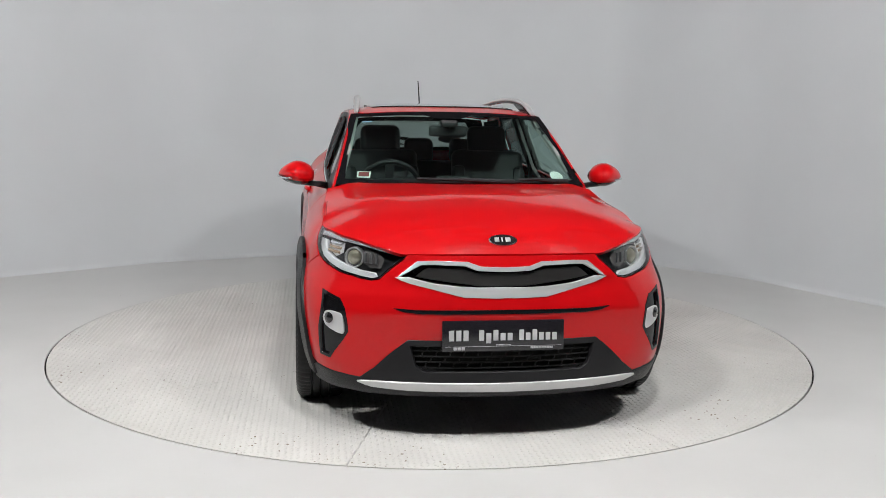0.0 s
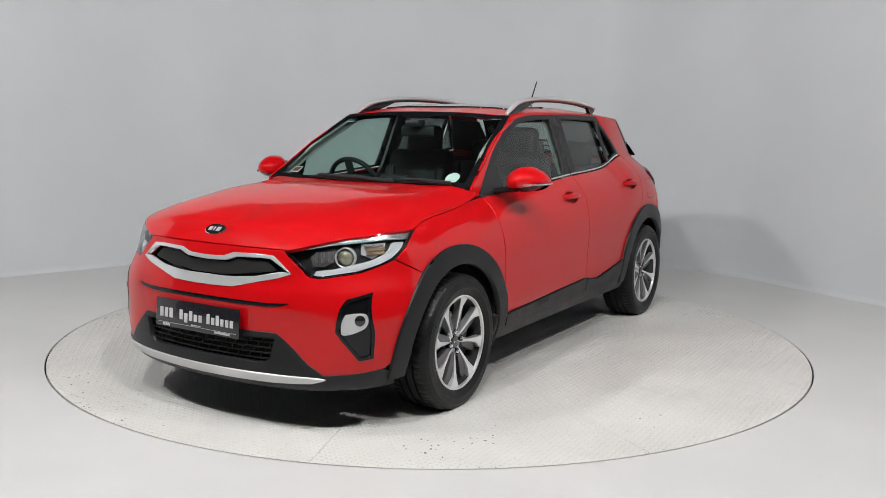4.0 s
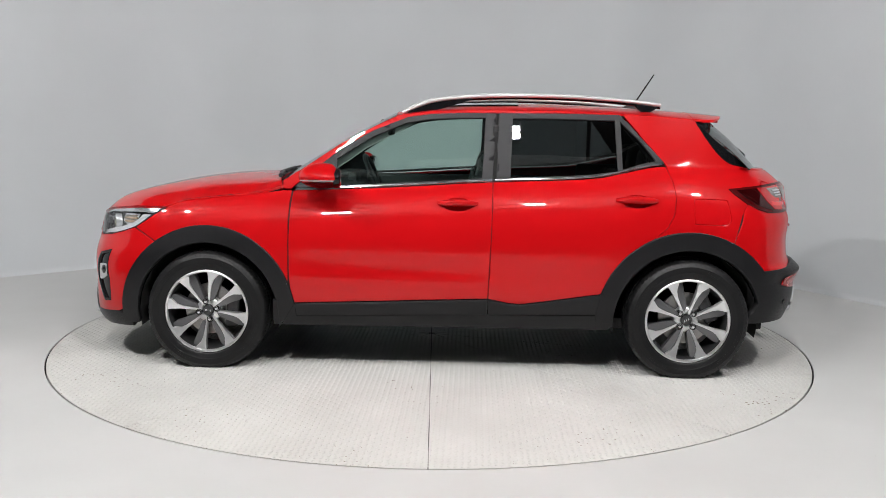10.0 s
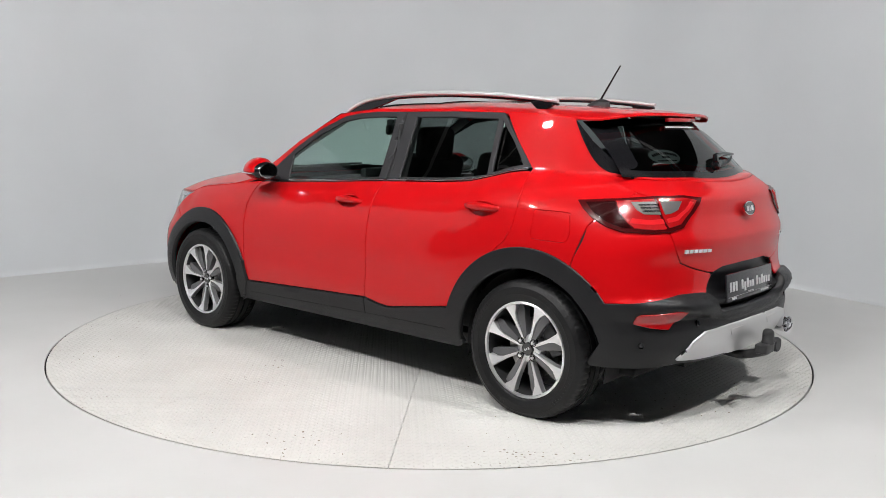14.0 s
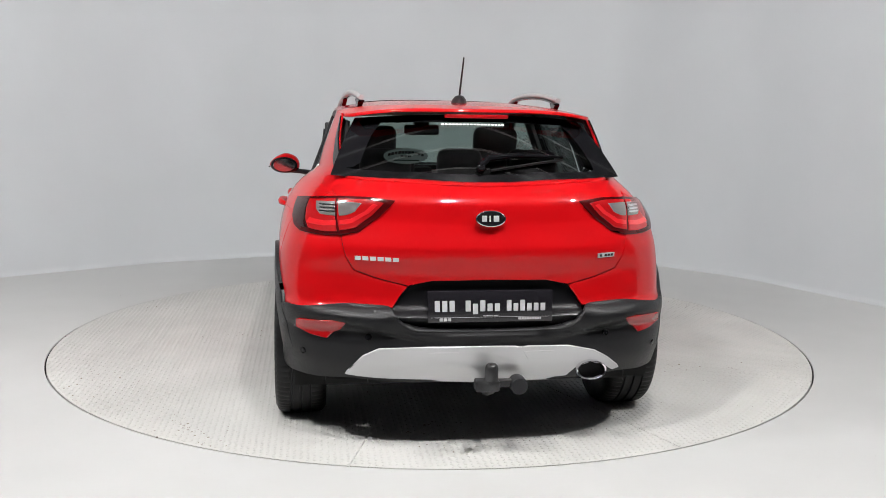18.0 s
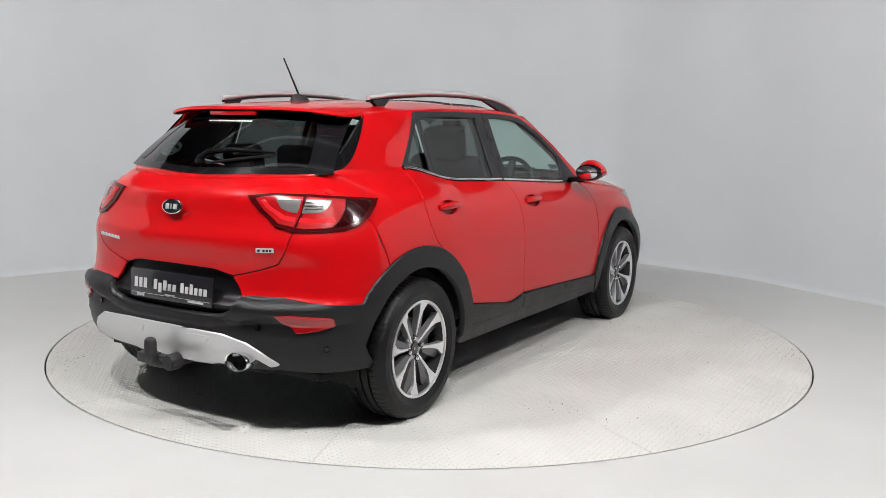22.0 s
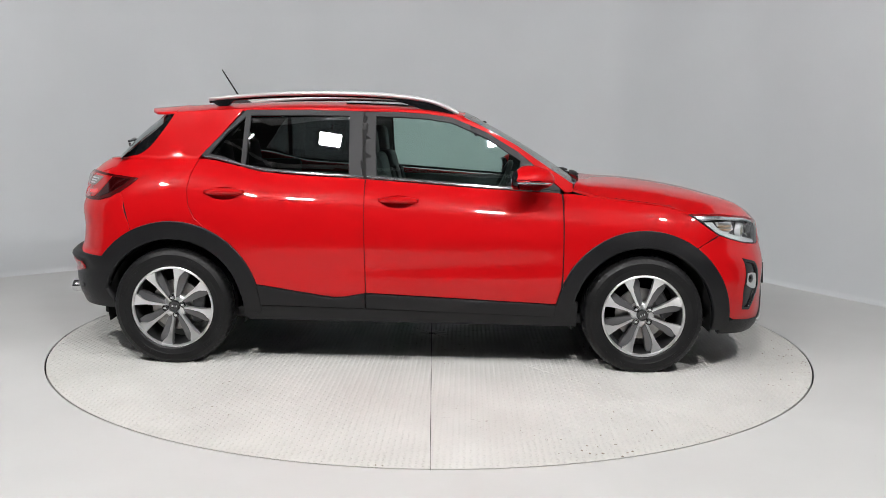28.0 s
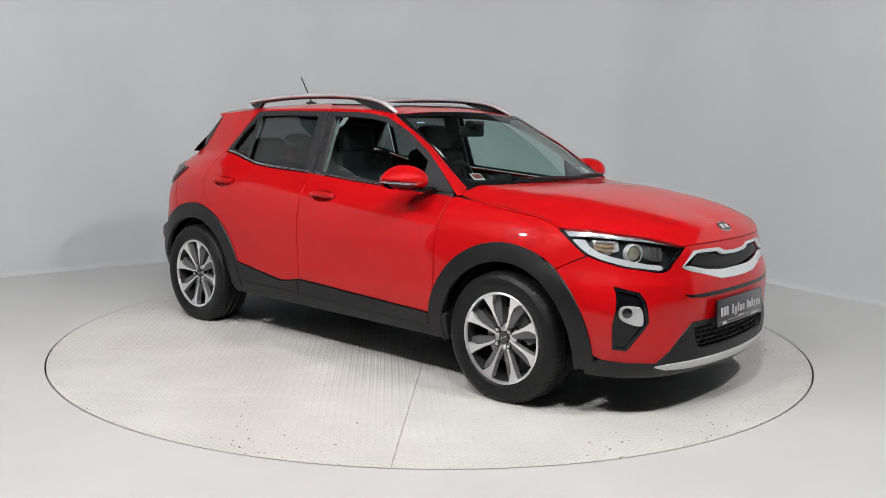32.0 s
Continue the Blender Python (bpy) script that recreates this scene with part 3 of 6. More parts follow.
def bonnet_mesh():
    """Lofted from a spine to the shut line, with two soft ridges."""
    xs = list(np.linspace(1.0, 1.6, 22))
    b = [(x, float(ZB(x)) - 0.002) for x in xs]
    pts = [np.array([c.item() for c in map(np.asarray, side(x, z))]) for x, z in b]
    tip = a_of(nose, float(ZB(1.62)), x=1.62)
    for k in range(1, 41):
        a = tip + (1 - tip) * k / 40
        z = float(np.interp(nose(a, 0.84)[0], [1.62, 1.731, 1.874, 1.958, 1.99, 2.02, 2.05], [float(ZB(1.62)) - 0.002, 0.8915, 0.870, 0.845, 0.824, 0.827, 0.830]))
        pts.append(np.array([float(c) for c in nose(a, z)]))
    rows = []
    M = 22
    for p in pts:
        d0 = p[0] - 1.5
        xsn = p[0] - 0.24 * (d0 + math.sqrt(d0 * d0 + 0.05)) / 2
        row = []
        for k in range(M + 1):
            s = k / M
            x = xsn + (p[0] - xsn) * s
            y = p[1] * s
            zc = float(HOOD_C(xsn))
            z = zc + (p[2] - zc) * (0.55 * s ** 2 + 0.45 * s ** 5)
            d = (abs(y) - (0.60 - 0.20 * (x - 1.0))) / (0.055 if abs(y) > 0.60 - 0.20 * (x - 1.0) else 0.11)
            z += 0.013 * math.exp(-d * d) * min(1, max(0, (1.95 - x) / 0.5))
            w = min(1, max(0, (1.24 - x) / 0.24))
            x -= 0.095 * (y / 0.70) ** 2 * w
            z += (0.030 * (y / 0.70) ** 2 - 0.016 * (1 - (y / 0.70) ** 2)) * w * w
            row.append((x, y, z))
        rows.append(row)
    verts, faces = [], []
    n, w = len(rows), 2 * M + 1
    for row in rows:
        verts += [(x, -y, z) for x, y, z in reversed(row[1:])] + row
    for i in range(n - 1):
        for k in range(w - 1):
            faces.append((i * w + k, i * w + k + 1, (i + 1) * w + k + 1, (i + 1) * w + k))
    bm = bmesh.new()
    vs = [bm.verts.new(v) for v in verts]
    for f in faces:
        try:
            bm.faces.new([vs[i] for i in f])
        except ValueError:
            pass
    bmesh.ops.remove_doubles(bm, verts=bm.verts[:], dist=1e-4)
    bmesh.ops.recalc_face_normals(bm, faces=bm.faces[:])
    if sum(f.normal.z for f in bm.faces) < 0:
        bmesh.ops.reverse_faces(bm, faces=bm.faces[:])
    free = [v for v in bm.verts if not v.is_boundary]
    for _ in range(20):
        bmesh.ops.smooth_vert(bm, verts=free, factor=0.5, use_axis_x=True, use_axis_y=True, use_axis_z=True)
    edges = [e for e in bm.edges if e.is_boundary]
    r = bmesh.ops.extrude_edge_only(bm, edges=edges)
    for v in r["geom"]:
        if isinstance(v, bmesh.types.BMVert):
            v.co += Vector((-0.008 if v.co.x > 1.1 else 0.0, -0.004 * np.sign(v.co.y), -0.014))
    for e in edges:
        e.smooth = False
    return bm_mesh(bm, True, 60)


def oval(cx, cz, rx, rz, n=20):
    return [(cx + rx * math.cos(2 * math.pi * k / n), cz + rz * math.sin(2 * math.pi * k / n)) for k in range(n)]


def handle_mesh(hx, hz):
    path = []
    for k in range(13):
        u = k / 12 * 2 - 1
        x = hx + 0.105 * u
        z = hz + 0.006 * (1 - u * u)
        y = float(side(x, z)[1]) + 0.024 * (1 - abs(u) ** 4) - 0.004
        path.append((x, y, z))
    return bm_mesh(tube(path, [0.010 + 0.007 * (1 - abs(k / 6 - 1) ** 2) for k in range(13)], 10, 1.1), True, 50)


def build_car():
    car = new("car")
    tagged(car, "glossy red crossover car with black cladding and silver roof rails", "car")

    # --- flanks
    f_arc = arc(WB, ZH, RF, 54.6, 169.5)
    belt = lambda x0, x1, n=12, dz=0.0: [(x, float(ZB(x)) + dz) for x in np.linspace(x0, x1, n)]
    fender = [(0.848, 0.405), (0.848, 0.7), (0.848, 0.984), (0.90, 0.983)] + belt(0.92, 1.51, 14, -0.004) + [(1.53, 0.887), (1.587, 0.853), (1.639, 0.816), (1.70, 0.777)] + f_arc
    pair("front_wing", patch(shrink(fender, 0.0042), side, ST), RED, car)
    fd = [(0.843, 0.982), (0.846, 0.75), (0.845, 0.55), (0.838, 0.46), (0.815, 0.390), (-0.225, 0.433), (-0.236, 0.7), (-0.243, 1.047)] + belt(-0.2, 0.8, 14, -0.003)
    cup_f, cup_r = oval(-0.055, 0.928, 0.085, 0.036), oval(-1.0, 0.962, 0.085, 0.036)
    doors = pair("front_door", patch(shrink(fd, 0.0043), side, ST, [cup_f]), RED, car)
    rd = [(-0.243, 1.047), (-0.236, 0.7), (-0.225, 0.433), (-0.33, 0.412), (-0.40, 0.406), (-0.825, 0.470)] + arc(-WB, ZH, RR, 18.5, 64.0, 12) + [(-1.163, 0.829), (-1.197, 0.90), (-1.207, 0.985), (-1.197, 1.06), (-1.172, 1.145)] + belt(-1.14, -0.27, 15, -0.003)
    doors_r = pair("rear_door", patch(shrink(rd, 0.0043), side, ST, [cup_r]), RED, car)
    for cup, dd, hx, hz in ((cup_f, doors, -0.055, 0.933), (cup_r, doors_r, -1.0, 0.967)):
        bowl = patch(cup, side, (0.02, 0.015), lift=-0.02, ret=-0.02, round_=0.0)
        bar = handle_mesh(hx, hz)
        for d, m1, m2 in zip(dd, (bowl, mirrored(bowl)), (bar, mirrored(bar))):
            part("handle_cup", m1, RED, d)
            part("door_handle", m2, RED, d)
    qtr = [(-1.174, 1.150), (-1.197, 1.06), (-1.207, 0.985), (-1.197, 0.90), (-1.163, 0.829)] + arc(-WB, ZH, RR, 64.0, 118, 10) + [(-1.53, 0.80), (-1.57, 0.93), (-1.62, 1.0), (-1.685, 1.05), (-1.70, 1.075), (-1.64, 1.135), (-1.56, 1.19), (-1.45, 1.27), (-1.36, 1.345), (-1.345, 1.372)] + [(x, float(ROOF_E(x))) for x in (-1.2, -1.05, -0.93)] + [(-0.945, 1.398), (-1.06, 1.266)]
    fuel = bend([(-1.30, 0.985), (-1.46, 0.985), (-1.485, 0.965), (-1.50, 0.89), (-1.485, 0.855), (-1.45, 0.848), (-1.32, 0.850), (-1.30, 0.87), (-1.30, 0.985)], 3)[:-1]
    q = [single("rear_quarter_panel", patch(shrink(qtr, 0.0037), side, ST, [fuel]), RED, car), single("rear_quarter_panel", mirrored(patch(shrink(qtr, 0.0037), side, ST)), RED, car)]
    part("fuel_door", patch(shrink(fuel, 0.0062), side, ST), RED, q[0])
    fr_top = [(0.848, 1.0), (0.72, 1.105), (0.597, 1.197), (0.419, 1.297), (0.229, 1.369), (0.1, 1.388), (-0.048, 1.396), (-0.262, 1.400)]
    rail = [(0.86, 0.988), (0.90, 0.99), (0.905, 1.03), (0.594, 1.228), (0.40, 1.325), (0.286, 1.377)] + [(x, float(ROOF_E(x))) for x in (0.2, 0.1, -0.06, -0.3, -0.54, -0.75, -0.93)] + [(-0.93, 1.398), (-0.6, 1.402)] + list(reversed(fr_top))
    pair("side_frame", patch(shrink(rail, 0.0015), side, (0.03, 0.015)), RED, car)

    # window frames and glass
    gf = [(0.60, 1.012), (0.615, 1.15), (0.419, 1.268), (0.23, 1.343), (0.10, 1.362), (-0.05, 1.370), (-0.20, 1.373), (-0.195, 1.2), (-0.185, 1.062)] + belt(-0.15, 0.55, 8, 0.014)
    frame_f = [(0.835, 1.0)] + belt(0.8, -0.225, 12, 0.008) + [(-0.240, 1.05), (-0.258, 1.397)] + list(reversed(fr_top))[1:-1]
    fr = patch(shrink(frame_f, 0.0015), side, (0.03, 0.02), [gf], lift=0.001)
    for d, me in zip(doors, (fr, mirrored(fr))):
        part("window_frame", me, SATIN_BLACK, d)
    gl = patch(gf, pane(0.20), (0.05, 0.04), lift=-0.016, ret=0)
    for d, me in zip(doors, (gl, mirrored(gl))):
        o = part("window_glass", me, GLASS, d)
    g1 = [(-0.335, 1.066), (-0.345, 1.372), (-0.60, 1.374), (-0.905, 1.368), (-0.918, 1.110)] + belt(-0.85, -0.38, 8, 0.014)
    g2 = [(-0.932, 1.362), (-0.940, 1.118), (-1.04, 1.148), (-1.125, 1.166), (-1.035, 1.268)]
    frame_r = [(-0.262, 1.05), (-0.272, 1.397), (-0.6, 1.400), (-0.93, 1.396), (-1.058, 1.266), (-1.168, 1.158)] + belt(-1.14, -0.3, 15, 0.008)
    fr = patch(shrink(frame_r, 0.0015), side, (0.03, 0.02), [g1, g2], lift=0.001)
    for d, me in zip(doors_r, (fr, mirrored(fr))):
        part("window_frame", me, SATIN_BLACK, d)
    for g in (g1, g2):
        gl = patch(g, pane(-0.65), (0.05, 0.04), lift=-0.016, ret=0)
        for d, me in zip(doors_r, (gl, mirrored(gl))):
            o = part("window_glass", me, PRIVACY, d)
    # bright strip along the belt
    for x0, x1, dd in ((0.585, -0.235, doors), (-0.255, -1.150, doors_r)):
        top = belt(x0, x1, 16, 0.007)
        strip = top + list(reversed(belt(x0, x1, 16, 0.0)))
        me = patch(strip, side, (0.04, 0.01), lift=0.004, ret=0.004, round_=0.0015)
        for d, m2 in zip(dd, (me, mirrored(me))):
            part("belt_trim", m2, CHROME, d)

    # cladding
    door_clad_f = [(0.812, 0.388), (-0.223, 0.430), (-0.223, 0.350), (0.805, 0.324)]
    me = patch(shrink(door_clad_f, 0.002), side, ST, lift=0.012)
    for d, m2 in zip(doors, (me, mirrored(me))):
        part("door_cladding", m2, BLACK_TRIM, d)
    door_clad_r = [(-0.229, 0.430), (-0.33, 0.409), (-0.40, 0.403), (-0.82, 0.467)] + arc(-WB, ZH, RR - 0.002, 16.5, 9.0, 3) + [(-0.86, 0.362), (-0.229, 0.350)]
    me = patch(shrink(door_clad_r, 0.002), side, ST, lift=0.012)
    for d, m2 in zip(doors_r, (me, mirrored(me))):
        part("door_cladding", m2, BLACK_TRIM, d)
    sill = [(0.93, 0.405), (0.815, 0.385), (0.808, 0.320), (-0.224, 0.346), (-0.87, 0.356), (-0.90, 0.30), (-0.87, 0.276), (0.93, 0.268)]
    pair("sill", patch(sill, side, ST, lift=0.008, ret=0.03), BLACK_TRIM, car)
    ring = arc(WB, ZH, RF + 0.006, -7, 172, 40) + arc(WB, ZH, 0.392, 190, -8, 40)
    pair("front_arch_cladding", patch(ring, side, (0.03, 0.03), lift=0.016, ret=0.03, round_=0.006), BLACK_TRIM, car)
    ring = arc(-WB, ZH, RR + 0.004, 0, 166, 40) + arc(-WB, ZH, 0.398, 172, 0, 40)
    pair("rear_arch_cladding", patch(ring, side, (0.03, 0.03), lift=0.016, ret=0.03, round_=0.006), BLACK_TRIM, car)

    # --- top
    single("bonnet", bonnet_mesh(), RED, car)
    single("roof", patch([(0.292, -0.995), (0.30, -0.6), (0.306, 0.0), (0.30, 0.6), (0.292, 0.995), (-0.5, 0.995), (-1.33, 0.995), (-1.35, 0), (-1.33, -0.995), (-0.5, -0.995)], roof, (0.05, 0.07), out=(0, 0, 1)), RED, car)
    ws = [(-1, 0), (-0.5, 0), (0.5, 0), (1, 0), (1, 1), (-1, 1)]
    o = single("windscreen", patch(shrink(ws, 0.004), windscreen, (0.08, 0.06), out=(1, 0, 1), ret=0), GLASS, car)
    hole = [(-0.92, 0.07), (0.92, 0.07), (0.935, 0.5), (0.93, 0.93), (0.25, 0.94), (0.12, 0.88), (-0.12, 0.88), (-0.25, 0.94), (-0.93, 0.93), (-0.935, 0.5)]
    part("frit_band", patch(shrink(ws, 0.004), windscreen, (0.06, 0.05), [hole], out=(1, 0, 1), ret=0, lift=0.0015), GLOSS_BLACK, o)

    # --- tail
    bl = [(-1, 0), (-0.5, 0), (0.5, 0), (1, 0), (1, 1), (-1, 1)]
    o = single("rear_window", patch(bl, backlight, (0.08, 0.06), out=(-1, 0, 1), ret=0), BACK_GLASS, car)
    hole = bend([(-0.80, 0.10), (0.80, 0.10), (0.83, 0.2), (0.78, 0.80), (0.6, 0.86), (-0.6, 0.86), (-0.78, 0.80), (-0.83, 0.2), (-0.80, 0.10)], 4)[:-1]
    part("frit_band", patch(bl, backlight, (0.06, 0.05), [hole], out=(-1, 0, 1), ret=0, lift=0.002), GLOSS_BLACK, o)
    mirror_y = lambda pts: [(-y, z) for y, z in reversed(pts)]
    seam = [(0.640, 1.125), (0.62, 1.06), (0.605, 0.98), (0.602, 0.906), (0.585, 0.825), (0.555, 0.770), (0.466, 0.742), (0.336, 0.714)]
    tg = [(0.0, 1.103), (0.3, 1.110), (0.5, 1.122), (0.60, 1.133)] + seam + [(0.298, 0.722), (0.24, 0.735), (0.0, 0.738), (-0.24, 0.735), (-0.298, 0.722)] + [(-y, z) for y, z in reversed(seam)] + [(-0.60, 1.133), (-0.5, 1.122), (-0.3, 1.110)]
    gate = single("tailgate", patch(shrink(rear(tg), 0.0052), tail, (0.02, 0.025), out=(-1, 0, 0)), RED, car)
    rb = [("x", -1.53, 0.80), ("x", -1.57, 0.93), ("x", -1.62, 1.0), ("x", -1.685, 1.05), ("x", -1.70, 1.075), (0.655, 1.09)] + seam[1:] + [(0.372, 0.672), (0.402, 0.632), (0.5, 0.636), (0.62, 0.630), (0.72, 0.620), ("x", -1.68, 0.609)]
    rb = rear(rb)
    arcpts = [(a_of(tail, z, x=x), z) for x, z in arc(-WB, ZH, RR, 143, 118, 8)]
    pair("rear_bumper_corner", patch(shrink(rb + arcpts, 0.0036), tail, (0.02, 0.025), out=(-1, 1, 0)), RED, car)
    half = bend([(0.76, 0.616), (0.62, 0.630), (0.50, 0.636), (0.42, 0.630), (0.400, 0.608), (0.375, 0.576), (0.33, 0.553), (0.26, 0.544), (0.0, 0.541)], 4)
    lo = [("x", -1.68, 0.606)] + half + [(-y, z) for y, z in reversed(half[:-1])]
    a0 = a_of(tail, 0.606, x=-1.672)
    lowp = rear(lo)
    b0 = a_of(tail, 0.34, x=-1.60)
    lowp = [(a0, 0.606)] + lowp[1:] + [(2 - a0, 0.606), (2 - a_of(tail, 0.5, x=-1.70), 0.5), (2 - b0, 0.33), (2 - a_of(tail, 0.345, y=0.6), 0.335), (1.0, 0.33), (a_of(tail, 0.345, y=0.6), 0.335), (b0, 0.33), (a_of(tail, 0.5, x=-1.70), 0.5)]
    single("rear_bumper", patch(lowp, bumper, (0.02, 0.011), out=(-1, 0, 0), lift=0.014, ret=0.04, round_=0.006), BLACK_TRIM, car)

    # --- front bumper
    fb_half = [(0.413, 0.822), (0.434, 0.798), (0.477, 0.764), (0.528, 0.717), (0.565, 0.710), (0.617, 0.713), (0.695, 0.728), ("x", 1.77, 0.753), ("x", 1.703, 0.775)]
    fb = front(fb_half) + [(a_of(nose, z, x=x), z) for x, z in arc(WB, ZH, RF, 54.6, 2, 16)] + front([("x", 1.80, 0.314), (0.72, 0.303), (0.61, 0.296), (0.55, 0.345), (0.49, 0.405), (0.43, 0.455), (0.41, 0.462)])
    fb = fb + [(2 - a, z) for a, z in reversed(fb)]
    grille = front([(0.455, 0.725), (0.37, 0.795), (0.30, 0.798), (0.16, 0.795), (0.105, 0.776), (0, 0.772), (-0.105, 0.776), (-0.16, 0.795), (-0.30, 0.798), (-0.37, 0.795), (-0.455, 0.725), (-0.31, 0.688), (-0.18, 0.657), (0, 0.652), (0.18, 0.657), (0.31, 0.688)])
    fog = front([("x", 1.846, 0.646), (0.694, 0.622), (0.677, 0.585), (0.664, 0.492), (0.683, 0.458), (0.736, 0.369), ("x", 1.854, 0.375), ("x", 1.855, 0.492)])
    fog2 = [(2 - a, z) for a, z in reversed(fog)]
    single("front_bumper", patch(shrink(fb, 0.0028), nose, (0.02, 0.022), [grille, fog, fog2], out=(1, 0, 0), ret=0.03), RED, car)
    lower = front([(0.41, 0.470), (0.43, 0.455), (0.49, 0.405), (0.55, 0.345), (0.61, 0.296), (0.72, 0.303), ("x", 1.80, 0.314)]) + [(a_of(nose, 0.29, x=1.735), 0.29), (a_of(nose, 0.24, x=1.72), 0.235)] + front([(0.6, 0.225), (0.3, 0.222), (0, 0.222)])
    lower = [(2 - a, z) for a, z in reversed(lower[:-1])] and lower + [(2 - a, z) for a, z in reversed(lower[:-1])]
    single("front_lower_grille_surround", patch(lower, nose, (0.02, 0.02), [front([(0.405, 0.448), (0.38, 0.36), (0.345, 0.335), (-0.345, 0.335), (-0.38, 0.36), (-0.405, 0.448)])], out=(1, 0, 0), lift=0.006, ret=0.03), BLACK_TRIM, car)

    # black strips behind the shut lines, their colour standing for the gaps' shade
    def gap_strip(path, surface, out, w=0.011):
        P = np.array(path, float)
        d = np.gradient(P, axis=0)
        n = np.stack([-d[:, 1], d[:, 0]], -1) / np.maximum(np.linalg.norm(d, axis=1), 1e-9)[:, None]
        return patch([tuple(p) for p in P + n * w] + [tuple(p) for p in (P - n * w)[::-1]], surface, (0.03, 0.03), lift=-0.0085, ret=0, out=out)
    for path in (fd[:5], [(-0.225, 0.433), (-0.236, 0.7), (-0.243, 1.047)], [(0.815, 0.390), (0.3, 0.411), (-0.225, 0.433)], [(-0.250, 1.052), (-0.258, 1.22), (-0.265, 1.398)],
                 arc(-WB, ZH, RR, 58.0, 64.0, 3) + [(-1.163, 0.829), (-1.197, 0.90), (-1.207, 0.985), (-1.197, 1.06), (-1.172, 1.145)],
                 fuel + fuel[:1], [(1.53, 0.887), (1.587, 0.853), (1.639, 0.816), (1.70, 0.777), (1.60, 0.735), (1.56, 0.70)],
                 [(-1.517, 0.745), (-1.53, 0.80), (-1.565, 0.915)], belt(0.92, 1.51, 8, -0.004)):
        pair("shut_line_seal", gap_strip(path, side, (0, 1, 0)), INNER, car)
    single("shut_line_seal", gap_strip(rear([(0.605, 0.98), (0.602, 0.906), (0.585, 0.825), (0.555, 0.770), (0.466, 0.742), (0.336, 0.714)]), tail, (-1, 0, 0)), INNER, car)
    single("shut_line_seal", gap_strip(rear([(-0.605, 0.98), (-0.602, 0.906), (-0.585, 0.825), (-0.555, 0.770), (-0.466, 0.742), (-0.336, 0.714)]), tail, (-1, 0, 0)), INNER, car)
    a0, a1 = a_of(tail, 1.05, x=-1.62), a_of(tail, 1.05, y=0.56)
    pair("rear_pillar_panel", patch([(a0, 0.95), (a1, 0.95), (a1, 1.122), (a0, 1.132)], tail, (0.02, 0.025), lift=-0.007, ret=0, out=(-1, 1, 0)), RED, car)
    # painted ledge between the tailgate and its glass
    rows = []
    for y in np.linspace(-0.615, 0.615, 29):
        z = float(np.interp(abs(y), [0, 0.3, 0.5, 0.6, 0.62], [1.101, 1.108, 1.120, 1.131, 1.133]))
        p = np.array([float(c) for c in tail(a_of(tail, z, y=y), z)])
        q = np.array([float(c) for c in backlight(y / 0.635, 0.0)]) + (0.006, 0, 0.004)
        rows.append([p + (0.012, 0, -0.016), p, p * 0.75 + q * 0.25 + (0, 0, 0.004), p * 0.4 + q * 0.6 + (0, 0, 0.003), q])
    part("tailgate_ledge", mesh([p for r in rows for p in r], [(i * 5 + k, i * 5 + 5 + k, i * 5 + 6 + k, i * 5 + k + 1) for i in range(28) for k in range(4)]), RED, gate)
    # gloss black corners that carry the glass round onto the flank
    cor = bend([(-1.345, 1.366), (-1.40, 1.285), (-1.475, 1.198), (-1.55, 1.152), (-1.655, 1.128)], 4) + [(-1.64, 1.140), (-1.56, 1.195), (-1.45, 1.275), (-1.36, 1.352)]
    pair("window_corner", patch(cor, side, (0.03, 0.03), lift=0.004, ret=0.006, round_=0.002), GLOSS_BLACK, car, "gloss black glass corner")

    # inner tub that closes the body
    body_fill = single("underbody", bm_mesh(join(box(3.5, 1.34, 0.04, (0.0, 0, 0.275), 0.01), box(0.9, 1.0, 0.04, (1.5, 0, 0.25)), box(0.6, 1.0, 0.04, (-1.6, 0, 0.32)))), INNER, car)
    return car


